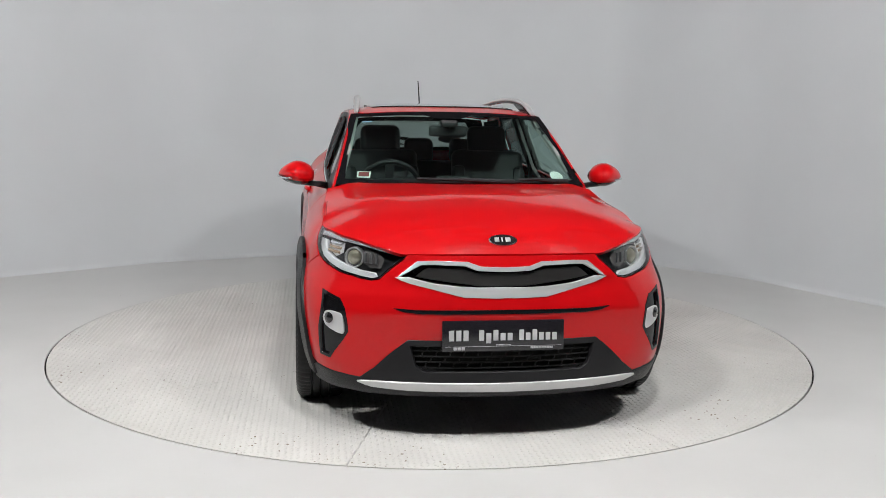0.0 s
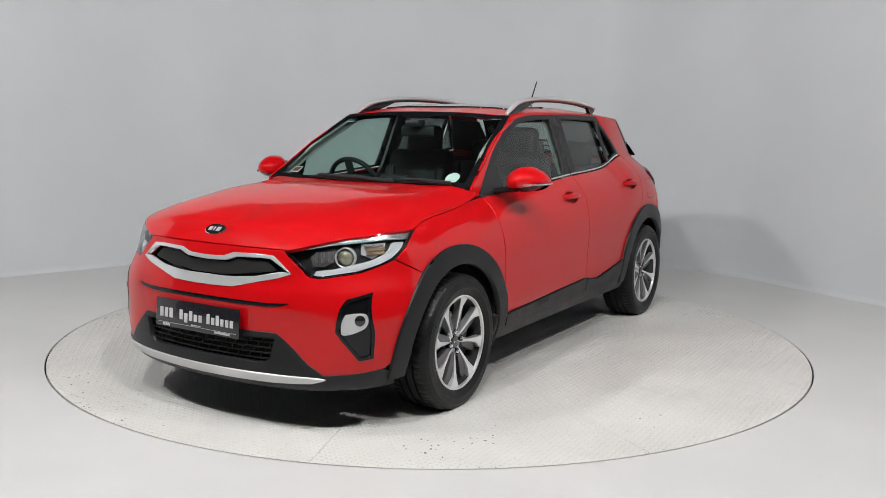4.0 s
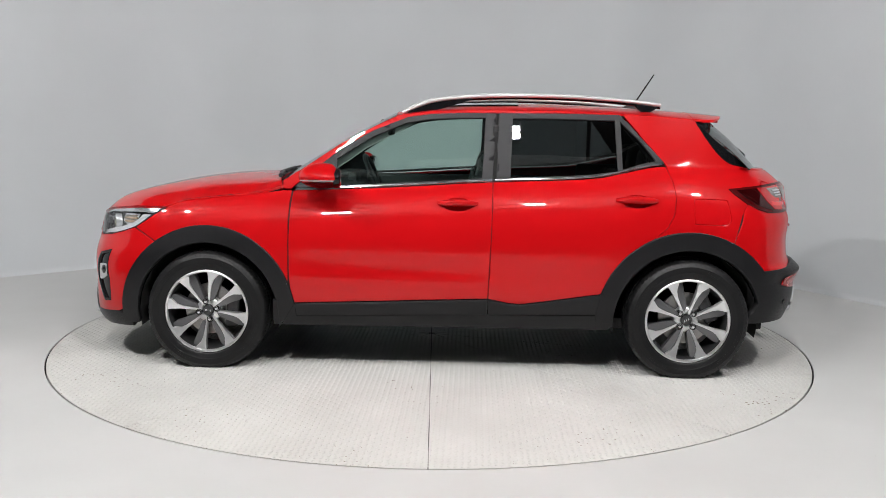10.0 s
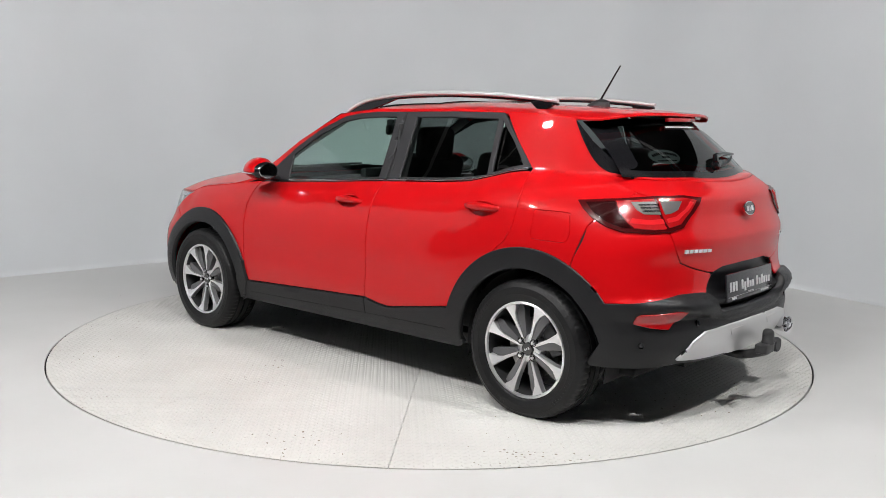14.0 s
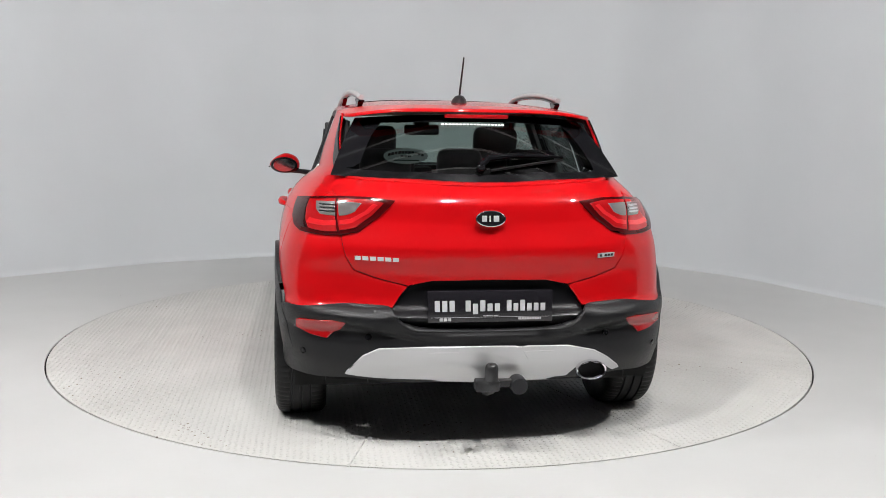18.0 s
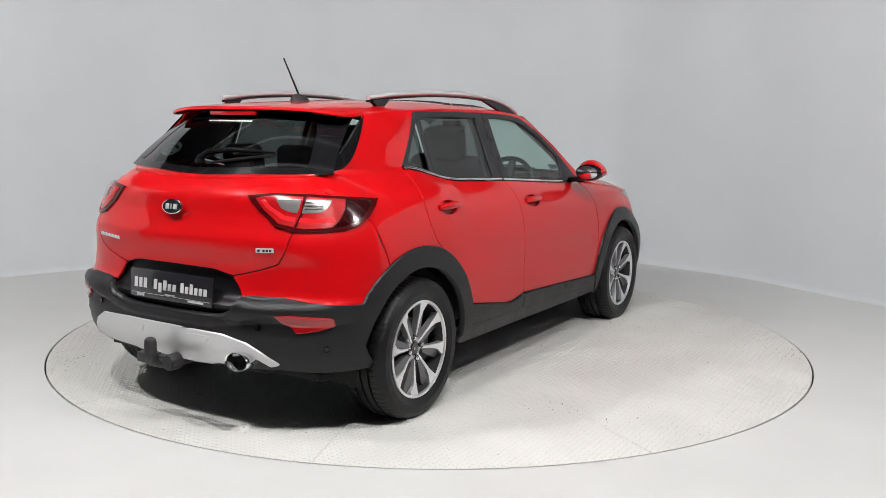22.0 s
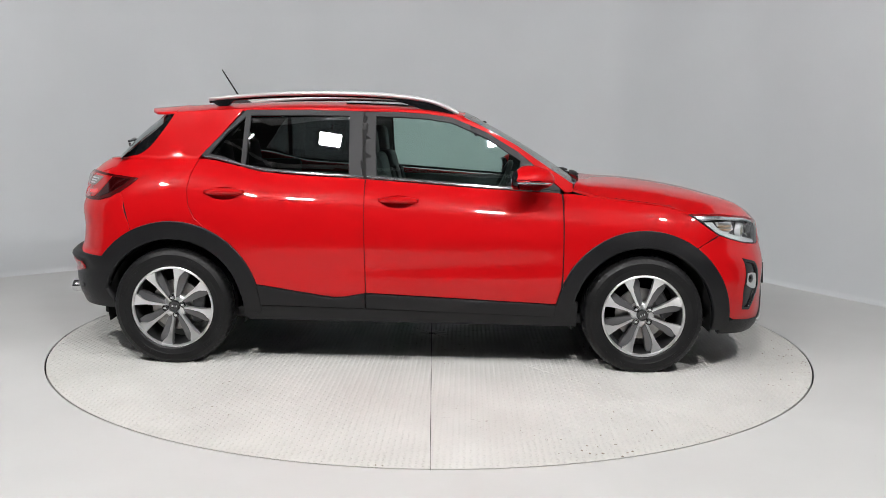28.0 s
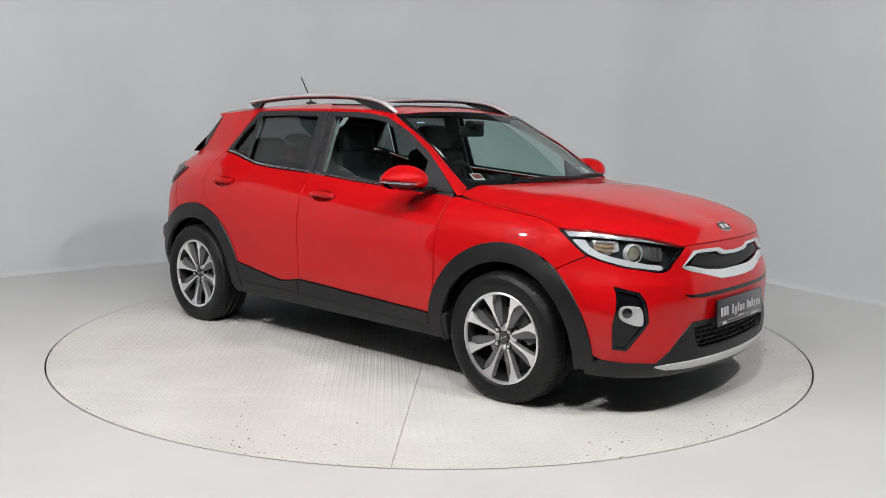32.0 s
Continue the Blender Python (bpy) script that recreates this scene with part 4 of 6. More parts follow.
# ---- car: wheels ----
def wheel_meshes():
    """The meshes of one wheel, its outer face towards +y, about its own centre."""
    prof = [(0.215, -0.10), (0.235, -0.108), (0.27, -0.113), (0.295, -0.112), (0.312, -0.104), (0.323, -0.090), (0.327, -0.066), (0.3275, -0.048), (0.319, -0.046), (0.319, -0.038), (0.328, -0.036), (0.328, -0.006), (0.319, -0.004), (0.319, 0.004), (0.328, 0.006), (0.328, 0.036), (0.319, 0.038), (0.319, 0.046), (0.3275, 0.048), (0.327, 0.066), (0.323, 0.090), (0.312, 0.104), (0.296, 0.111), (0.293, 0.1135), (0.262, 0.1135), (0.258, 0.111), (0.24, 0.109), (0.232, 0.104), (0.222, 0.096)]
    n = 216
    bm = lathe(prof, n)
    # shoulder sipes
    for v in bm.verts:
        r = math.hypot(v.co.x, v.co.z)
        if r > 0.3215 and abs(v.co.y) > 0.047:
            k = round(math.atan2(v.co.z, v.co.x) / (2 * math.pi) * n) % n
            if k % 3 == 0:
                v.co.x *= (r - 0.004) / r
                v.co.z *= (r - 0.004) / r
    # the contact patch, pressed flat by the load
    for v in bm.verts:
        if v.co.z < -HUB + 0.001:
            v.co.y *= 1 + 0.5 * (-HUB - v.co.z)
            v.co.z = -HUB + 0.001
    tyre = bm_mesh(bm, True, 30)
    marks = []
    for a0, n_, w in ((60, 11, 0.010), (240, 11, 0.010), (150, 7, 0.007), (330, 7, 0.007)):
        for i in range(n_):
            m = pose(0, 0, 0, 0, a0 + (i - n_ / 2) * 4.0, 0) @ Matrix.Translation((0, 0.1137, 0.277))
            b = box(w, 0.0016, w * 1.5, bevel=0.0005, seg=1)
            bmesh.ops.transform(b, matrix=m, verts=b.verts)
            marks.append(b)
    marks = bm_mesh(join(*marks))
    rim = [(0.2275, 0.094), (0.226, 0.103), (0.2215, 0.1055), (0.215, 0.103), (0.2115, 0.092), (0.208, 0.06), (0.20, -0.02), (0.205, -0.10), (0.224, -0.104)]
    lip = bm_mesh(lathe(rim[:5], 96), True, 50)
    barrel = bm_mesh(lathe(rim[4:], 72), True, 50)
    # one spoke: a machined blade that flares at the rim, with a grey shoulder on one side
    def slab(poly, y0, y1, top_in=0.0):
        b = bmesh.new()
        t = [b.verts.new((s, y1, r)) for r, s in poly]
        c = [b.verts.new((s, y0, r)) for r, s in poly]
        b.faces.new(t)
        b.faces.new(c[::-1])
        for i in range(len(poly)):
            j = (i + 1) % len(poly)
            b.faces.new((t[j], t[i], c[i], c[j]))
        return b
    blade = [(0.034, 0.006), (0.034, -0.006), (0.09, -0.0065), (0.14, -0.0095), (0.172, -0.018), (0.198, -0.040), (0.2155, -0.050), (0.2178, -0.018), (0.2172, 0.018), (0.196, 0.011), (0.15, 0.0065), (0.08, 0.005)]
    b = slab(blade, 0.055, 0.088)
    for v in b.verts:
        r = v.co.z
        v.co.y += -0.016 * max(0, (0.16 - r) / 0.12) if r < 0.16 else 0.010 * (r - 0.16) / 0.055
    bmesh.ops.bevel(b, geom=b.edges[:], offset=0.0012, segments=1, affect="EDGES")
    spoke = bm_mesh(b)
    sh = [(0.05, -0.006), (0.14, -0.0105), (0.172, -0.019), (0.197, -0.041), (0.2135, -0.050), (0.2060, -0.064), (0.172, -0.062), (0.140, -0.049), (0.095, -0.037), (0.062, -0.026)]
    b = slab(sh, 0.035, 0.078)
    for v in b.verts:
        v.co.y -= 0.22 * max(0, -v.co.x - 0.012)
    bmesh.ops.bevel(b, geom=b.edges[:], offset=0.0015, segments=1, affect="EDGES")
    shoulder = bm_mesh(b)
    hub = bm_mesh(lathe([(0.070, 0.02), (0.067, 0.056), (0.058, 0.064), (0.036, 0.068), (0.033, 0.060), (0.0, 0.060)], 40), True, 40)
    cap = bm_mesh(lathe([(0.031, 0.058), (0.031, 0.070), (0.028, 0.074), (0.0, 0.0755)], 32), True, 40)
    mark = bm_mesh(join(*[box(w_, 0.001, 0.010, (dx, 0.0758, 0)) for dx, w_ in ((-0.012, 0.006), (0.0, 0.003), (0.011, 0.006))]))
    bolt = bm_mesh(lathe([(0.0105, 0.055), (0.0105, 0.080), (0.008, 0.084), (0.0, 0.085)], 12), True, 40)
    well = bm_mesh(lathe([(0.0175, 0.058), (0.0175, 0.0775), (0.0135, 0.0775), (0.0115, 0.06)], 20), True)
    disc = bm_mesh(lathe([(0.065, 0.02), (0.14, 0.02), (0.14, -0.002), (0.065, -0.002)], 48), False)
    caliper = bm_mesh(box(0.07, 0.07, 0.16, (-0.125, 0.01, 0.0), 0.012))
    return dict(tyre=tyre, marks=marks, lip=lip, barrel=barrel, spoke=spoke, shoulder=shoulder, hub=hub, cap=cap, mark=mark, bolt=bolt, well=well, disc=disc, caliper=caliper)


def build_wheels(car):
    M = wheel_meshes()
    for name, x, y, turn in (("front_wheel", WB, 0.763, -6), ("front_wheel", WB, -0.763, 27), ("rear_wheel", -WB, 0.764, 27), ("rear_wheel", -WB, -0.764, -6)):
        w = new(name)
        w.parent = car
        flip = pose(0, 0, 0, 0, 0, 0 if y > 0 else 180)
        w.matrix_basis = Matrix.Translation(OFF + Vector((x, y, HUB))) @ flip @ pose(0, 0, 0, 0, turn, 0)
        part("tyre", M["tyre"], RUBBER, w).matrix_basis = pose(0, 0, 0, 0, -turn, 0)
        tagged(part("sidewall_marks", M["marks"], RUBBER, w), kind="stuff").matrix_basis = pose(0, 0, 0, 0, -turn, 0)
        part("rim_lip", M["lip"], ALLOY, w)
        part("rim_barrel", M["barrel"], BARREL, w)
        part("brake_disc", M["disc"], DISC, w)
        part("hub", M["hub"], ALLOY, w)
        part("centre_cap", M["cap"], EMBLEM_BLACK, w)
        part("cap_mark", M["mark"], PLATE_WHITE, w)
        part("brake_caliper", M["caliper"], STEEL_DARK, w)
        for k in range(8):
            m = pose(0, 0, 0, 0, 45 * k, 0)
            for key, nm, mt in (("spoke", "spoke", ALLOY), ("shoulder", "spoke_shoulder", ALLOY_GREY)):
                o = part(nm, M[key], mt, w)
                o.matrix_basis = m
        for k in range(4):
            m = pose(0, 0, 0, 0, 90 * k + 18, 0) @ Matrix.Translation((0, 0, 0.05))
            for key, nm, mt in (("bolt", "wheel_bolt", CHROME), ("well", "bolt_well", EMBLEM_BLACK)):
                o = part(nm, M[key], mt, w)
                o.matrix_basis = m
        # arch liner
        r0, verts, faces = 0.388, [], []
        ys = (0.40, 0.60, 0.80) if y > 0 else (-0.80, -0.60, -0.40)
        for k in range(33):
            a = radians(-12 + 204 * k / 32)
            for yy in ys:
                verts.append((x + r0 * math.cos(a), yy, ZH + r0 * math.sin(a)))
        for k in range(32):
            for i in range(2):
                faces.append((k * 3 + i, k * 3 + i + 1, k * 3 + i + 4, k * 3 + i + 3))
        inner = [(x + r0 * math.cos(radians(-12 + 204 * k / 32)), math.copysign(0.40, y), ZH + r0 * math.sin(radians(-12 + 204 * k / 32))) for k in range(33)]
        base = len(verts)
        verts += inner
        faces.append(tuple(range(base, base + 33)))
        me = mesh(verts, faces)
        me["flat"] = 1
        single("arch_liner", me, INNER, car)


# ---- car: details ----
def at(surface, a, z, depth=0.0):
    """Point and outward normal on a surface."""
    p = np.array([float(c) for c in surface(a, z)])
    e = 1e-3
    du = np.array([float(c) for c in surface(a + e, z)]) - np.array([float(c) for c in surface(a - e, z)])
    dv = np.array([float(c) for c in surface(a, z + e)]) - np.array([float(c) for c in surface(a, z - e)])
    n = np.cross(du, dv)
    n /= np.linalg.norm(n)
    if n[0] * p[0] + n[1] * p[1] < 0:
        n = -n
    return Vector(p + n * depth), Vector(n)


def both(name, me, material, pa, pb, label=""):
    return part(name, me, material, pa, label, OFF if pa.parent is None else None), part(name, mirrored(me), material, pb, label, OFF if pb.parent is None else None)


def facing(bm, point, normal, roll=0):
    """Move a bmesh built facing -y to a point, so that it faces along normal."""
    q = Vector(normal).to_track_quat("-Y", "Z").to_matrix().to_4x4()
    bmesh.ops.transform(bm, matrix=Matrix.Translation(point) @ q @ pose(0, 0, 0, 0, roll, 0), verts=bm.verts)
    return bm


def char_bars(words, height, width, gap, space, thick=0.003):
    """Rows of small upright bars, one a character, facing -y, centred."""
    bms, x = [], 0.0
    for w in words:
        for _ in range(w):
            bms.append(box(width, thick, height, (x + width / 2, 0, 0)))
            x += width + gap
        x += space
    total = x - space - gap
    bm = join(*bms)
    for v in bm.verts:
        v.co.x -= total / 2
    return bm


def plate_at(root, point, normal, name):
    p = single(name, bm_mesh(facing(box(0.525, 0.012, 0.128, (0, 0, 0), 0.004), point, normal), True), PLATE_BLACK, root, "black dealer plate with white print bars")
    def add(bm, dx, dz, mt=PLATE_WHITE):
        for v in bm.verts:
            v.co += Vector((dx, -0.0068, dz))
        part("print_bar", bm_mesh(facing(bm, point, normal)), mt, p)
    def word(x0, x1, heights):
        w = (x1 - x0) / len(heights)
        bms = []
        for i, (lo, hi) in enumerate(heights):
            bms.append(box(w * 0.70, 0.003, hi - lo, ((i + 0.5) * w, 0, (lo + hi) / 2), 0.0012, 1))
        add(join(*bms), x0, 0.0)
    cap, low, tail_ = (-0.020, 0.024), (-0.020, 0.011), (-0.031, 0.011)
    word(-0.238, -0.146, [cap] * 3)
    word(-0.110, 0.043, [cap, tail_, cap, low, low])
    word(0.063, 0.235, [cap, low, cap, low, low, low])
    add(char_bars([8, 4], 0.005, 0.0035, 0.0015, 0.004, 0.001), 0.0, -0.038)
    add(char_bars([3], 0.012, 0.014, 0.003, 0, 0.001), -0.19, -0.052)
    add(char_bars([14], 0.009, 0.0055, 0.0015, 0, 0.001), 0.165, -0.051)
    add(box(0.50, 0.001, 0.0012), 0.0, -0.0435)
    return p


def badge_at(root, point, normal, name):
    b = single(name, bm_mesh(facing(scaled(lathe([(0.0, 0.004), (0.056, 0.004), (0.059, -0.006), (0.062, -0.002), (0.062, 0.006), (0.057, 0.008)], 48), 1, 1, 0.53, flip=True), point, normal), True, 30), CHROME, root, "oval chrome badge")
    part("badge_field", bm_mesh(facing(scaled(lathe([(0.0, 0.0075), (0.057, 0.0065), (0.058, 0.002)], 48), 1, 1, 0.53, flip=True), point, normal), True), EMBLEM_BLACK, b)
    part("badge_mark", bm_mesh(facing(join(box(0.020, 0.002, 0.024, (-0.027, -0.0085, 0)), box(0.006, 0.002, 0.024, (-0.004, -0.0085, 0)), box(0.022, 0.002, 0.024, (0.022, -0.0085, 0))), point, normal)), SILVER, b)
    return b


def scaled(bm, sx, sy, sz, flip=False):
    for v in bm.verts:
        v.co = Vector((v.co.x * sx, -v.co.y * sy if flip else v.co.y * sy, v.co.z * sz))
    return bm


def find(root, name, sign=0):
    for o in root.children:
        if o.name.split(".")[0] == name:
            if not sign:
                return o
            y = sum(v.co.y for v in o.data.vertices)
            if y * sign > 0:
                return o


def build_front(car):
    # headlamps
    head = front([(0.418, 0.815), (0.455, 0.832), (0.493, 0.843), (0.608, 0.868), ("x", 1.731, 0.889), ("x", 1.62, 0.8895), ("x", 1.535, 0.888), ("x", 1.589, 0.855), ("x", 1.641, 0.818), ("x", 1.706, 0.779), ("x", 1.77, 0.757), (0.695, 0.732), (0.617, 0.717), (0.565, 0.714), (0.530, 0.721), (0.481, 0.766), (0.438, 0.80)])
    sc = (0.03, 0.025)
    body = patch(head, nose, sc, lift=-0.055, ret=-0.053, out=(1, 1, 0), round_=0.0)
    lamps = pair("headlight", body, LAMP_GREY, car, "clear headlight with projector and silver surround")
    inner = shrink(head, 0.0045, (1.3, 1))
    ring = patch(shrink(head, 0.001, (1.3, 1)), nose, sc, [inner], lift=-0.012, ret=0.025, out=(1, 1, 0))
    both("lamp_surround", ring, GLOSS_BLACK, *lamps)
    top = front([(0.48, 0.838), (0.608, 0.864), ("x", 1.731, 0.885), ("x", 1.62, 0.886), ("x", 1.555, 0.885), ("x", 1.59, 0.860), ("x", 1.66, 0.868), ("x", 1.731, 0.868), (0.608, 0.851), (0.48, 0.830)])
    both("lamp_brow", patch(top, nose, (0.02, 0.01), lift=-0.012, ret=0.015, out=(1, 1, 0)), LAMP_CLEAR, *lamps)
    # light-guide strip along the bottom and outer edge
    low = front([(0.545, 0.719), (0.62, 0.7205), (0.70, 0.738), ("x", 1.77, 0.761), ("x", 1.711, 0.783), ("x", 1.652, 0.816), ("x", 1.614, 0.85), ("x", 1.672, 0.85), ("x", 1.70, 0.82), ("x", 1.74, 0.798), ("x", 1.795, 0.780), (0.685, 0.763), (0.615, 0.741), (0.555, 0.738)])
    both("light_guide", patch(low, nose, (0.02, 0.01), lift=-0.018, ret=0.02, out=(1, 1, 0)), DRL, *lamps)
    bez = front([(0.625, 0.848), ("x", 1.731, 0.866), ("x", 1.67, 0.862), ("x", 1.68, 0.832), ("x", 1.735, 0.800), ("x", 1.80, 0.778), (0.66, 0.756), (0.632, 0.764), (0.622, 0.80)])
    both("lamp_bezel", patch(bez, nose, (0.015, 0.015), lift=-0.046, ret=0.0, out=(1, 1, 0)), LAMP_GREY, *lamps)
    refl = front([("x", 1.70, 0.858), ("x", 1.725, 0.815), ("x", 1.785, 0.790), ("x", 1.825, 0.81), ("x", 1.81, 0.855)])
    both("reflector", patch(refl, nose, (0.012, 0.012), lift=-0.036, ret=0.0, out=(1, 1, 0)), SILVER, *lamps)
    for dz in (0.0, 0.019, 0.038):
        rib = front([("x", 1.72, 0.808 + dz), ("x", 1.80, 0.805 + dz), ("x", 1.80, 0.812 + dz), ("x", 1.72, 0.815 + dz)])
        both("reflector_rib", patch(rib, nose, (0.01, 0.005), lift=-0.024, ret=0.012, out=(1, 1, 0)), AMBER if dz < 0.03 else LAMP_CLEAR, *lamps)
    p, n = at(nose, a_of(nose, 0.80, y=0.655), 0.798, -0.050)
    fwd = Vector((0.90, 0.43, 0.03)).normalized()
    both("projector_ring", bm_mesh(facing(scaled(lathe([(0.036, 0.0), (0.038, 0.018), (0.043, 0.022), (0.045, 0.018), (0.045, -0.01)], 40), 1, 1, 1, True), p, fwd), True, 40), SILVER, *lamps)
    both("projector_lens", bm_mesh(facing(scaled(lathe([(0.036, 0.004), (0.033, 0.014), (0.025, 0.023), (0.012, 0.029), (0, 0.031)], 40), 1, 1, 1, True), p, fwd), True, 60), mat("projector_glass", (0.34, 0.32, 0.24), 0.06, 0.55, coat=1.0), *lamps)
    bowl = front([(0.535, 0.760), (0.520, 0.800), (0.545, 0.826), (0.612, 0.838), (0.615, 0.775), (0.58, 0.755)])
    both("inner_reflector", patch(bowl, nose, (0.015, 0.015), lift=-0.042, ret=0.0, out=(1, 1, 0)), REAR_CLEAR, *lamps)
    for y, w in ((0.548, 0.006), (0.572, 0.008), (0.598, 0.008)):
        p, n = at(nose, a_of(nose, 0.80, y=y), 0.797, -0.026)
        both("small_reflector", bm_mesh(facing(box(w * 1.6, 0.012, 0.044, (0, 0, 0), 0.003), p, fwd), True), ALLOY_GREY, *lamps)
    both("lamp_lens", patch(head, nose, sc, lift=-0.001, ret=0.004, out=(1, 1, 0)), LENS, *lamps)

    # upper grille
    top = [(0.37, 0.795), (0.30, 0.798), (0.16, 0.795), (0.105, 0.776), (0, 0.772)]
    bot = [(0.31, 0.688), (0.18, 0.657), (0, 0.652)]
    sym = lambda pts: pts + [(-y, z) for y, z in reversed(pts[:-1])]
    out = front([(0.455, 0.725)] + sym(top) + [(-0.455, 0.725)] + [(-y, z) for y, z in bot] + list(reversed(bot))[1:])
    g = single("upper_grille", patch(out, nose, (0.02, 0.02), lift=-0.03, ret=-0.03, out=(1, 0, 0), round_=0.0), GLOSS_BLACK, car, "dark upper grille with satin chrome bars")
    t_in = [(0.358, 0.785), (0.30, 0.787), (0.17, 0.783), (0.115, 0.763), (0, 0.758)]
    bar = front([(0.455, 0.728)] + sym(top) + [(-0.455, 0.728)] + [(-y, z) for y, z in t_in] + list(reversed(t_in))[1:])
    part("grille_top_bar", patch(bar, nose, (0.02, 0.01), lift=0.004, ret=0.02, out=(1, 0, 0)), SATIN_CHROME, g)
    b_in = [(0.40, 0.719), (0.30, 0.705), (0.19, 0.694), (0.12, 0.691), (0, 0.691)]
    bar = front([(0.462, 0.726), (0.41, 0.729)] + b_in[1:] + [(-y, z) for y, z in reversed(b_in[1:-1])] + [(-0.41, 0.729), (-0.462, 0.726), (-0.40, 0.706), (-0.31, 0.686), (-0.18, 0.655), (0, 0.650), (0.18, 0.655), (0.31, 0.686), (0.40, 0.706)])
    part("grille_bottom_bar", patch(bar, nose, (0.02, 0.01), lift=0.006, ret=0.02, out=(1, 0, 0)), SATIN_CHROME, g)
    mid = front([(0.38, 0.736), (0.33, 0.772), (0.18, 0.768), (0.12, 0.750), (-0.12, 0.750), (-0.18, 0.768), (-0.33, 0.772), (-0.38, 0.736), (-0.28, 0.722), (-0.19, 0.712), (-0.1, 0.702), (0.1, 0.702), (0.19, 0.712), (0.28, 0.722)])
    part("grille_insert", patch(mid, nose, (0.02, 0.015), lift=-0.014, ret=0.012, out=(1, 0, 0)), mat("dark_grey_grille_insert", (0.012, 0.0115, 0.011), 0.5, spec=0.3, bump=0.2, scale=300), g)
    # black strip under the grille; its colour stands for the shade of a slot
    slot = front([(0.475, 0.604), (0.44, 0.602), (0.38, 0.599), (0, 0.602), (-0.38, 0.599), (-0.44, 0.602), (-0.475, 0.604), (-0.43, 0.590), (-0.36, 0.584), (0, 0.586), (0.36, 0.584), (0.43, 0.590)])
    single("bumper_slot", patch(slot, nose, (0.02, 0.01), lift=0.003, ret=0.003, out=(1, 0, 0), round_=0.001), GLOSS_BLACK, car)
    # lower grille
    lg = front([(0.415, 0.455), (0.385, 0.355), (0.35, 0.33), (-0.35, 0.33), (-0.385, 0.355), (-0.415, 0.455)])
    g = single("lower_grille", patch(lg, nose, (0.02, 0.02), lift=-0.045, ret=-0.05, out=(1, 0, 0), round_=0), INNER, car, "black honeycomb lower grille")
    for i, z in enumerate((0.352, 0.376, 0.400, 0.424, 0.446)):
        w = 0.372 + (z - 0.352) * 0.3
        path = [tuple(at(nose, a_of(nose, z, y=y), z, -0.018)[0]) for y in np.linspace(-w, w, 24)]
        part("grille_bar", bm_mesh(tube(path, 0.0035, 6), True), BLACK_TRIM, g)
        if i < 4:
            for y in np.arange(-w + 0.03 + 0.03 * (i % 2), w - 0.02, 0.06):
                p0, p1 = at(nose, a_of(nose, z, y=y), z, -0.018)[0], at(nose, a_of(nose, z + 0.024, y=y + 0.008), z + 0.024, -0.018)[0]
                part("grille_link", bm_mesh(tube([p0, p1], 0.003, 5)), BLACK_TRIM, g)
    skid = front([(0.615, 0.284), (0.55, 0.289), (0.4, 0.290), (0, 0.289), (-0.4, 0.290), (-0.55, 0.289), (-0.615, 0.284), (-0.56, 0.268), (-0.4, 0.260), (0, 0.257), (0.4, 0.260), (0.56, 0.268)])
    single("front_skid_bar", patch(skid, nose, (0.02, 0.012), lift=0.016, ret=0.015, out=(1, 0, 0), round_=0.004), SILVER, car, "satin silver skid bar")
    # fog lamps
    fog = front([("x", 1.846, 0.646), (0.694, 0.622), (0.677, 0.585), (0.664, 0.492), (0.683, 0.458), (0.736, 0.369), ("x", 1.854, 0.375), ("x", 1.855, 0.492)])
    bez = pair("fog_light_bezel", patch(shrink(fog, 0.001), nose, (0.015, 0.02), lift=-0.01, ret=-0.012, out=(1, 1, 0), round_=0.0), GLOSS_BLACK, car, "gloss black bezel")
    both("bezel_rim", patch(shrink(fog, -0.005), nose, (0.015, 0.02), [shrink(fog, 0.006)], lift=0.0025, ret=0.012, out=(1, 1, 0), round_=0.002), GLOSS_BLACK, *bez)
    eye = front(bend([(0.695, 0.560), (0.730, 0.566), (0.757, 0.561), (0.765, 0.535), (0.757, 0.507), (0.731, 0.489), (0.700, 0.478), (0.684, 0.478), (0.680, 0.490), (0.684, 0.53), (0.695, 0.560)], 3)[:-1])
    both("fog_light_surround", patch(eye, nose, (0.012, 0.012), lift=-0.003, ret=0.008, out=(1, 1, 0), round_=0.003), SILVER, *bez)
    p, n = at(nose, a_of(nose, 0.538, y=0.741), 0.538, -0.004)
    both("fog_lens", bm_mesh(facing(scaled(lathe([(0.023, 0.0), (0.023, 0.004), (0.019, 0.005), (0.015, 0.009), (0, 0.012)], 28), 1, 1, 1, True), p, n), True, 50), EMBLEM_BLACK, *bez)
    plate_at(car, (2.113, -0.012, 0.498), (1, 0, 0.06), "front_plate")
    badge_at(car, (1.999, 0.0, 0.878), (0.62, 0, 0.78), "front_badge")
    # cowl and wipers
    rows = []
    for u in np.linspace(-1, 1, 17):
        x0 = 1.03 - 0.11 * u * u
        rows.append([(x0 + 0.05, 0.64 * u, 0.965 + 0.005 * u * u), (x0 - 0.02, 0.64 * u, 0.985 + 0.008 * u * u), (x0 - 0.09, 0.64 * u, 1.002 + 0.012 * u * u)])
    me = mesh([p for r in rows for p in r], [(i * 3 + k, i * 3 + k + 1, i * 3 + k + 4, i * 3 + k + 3) for i in range(16) for k in range(2)])
    single("cowl_panel", me, BLACK_TRIM, car)
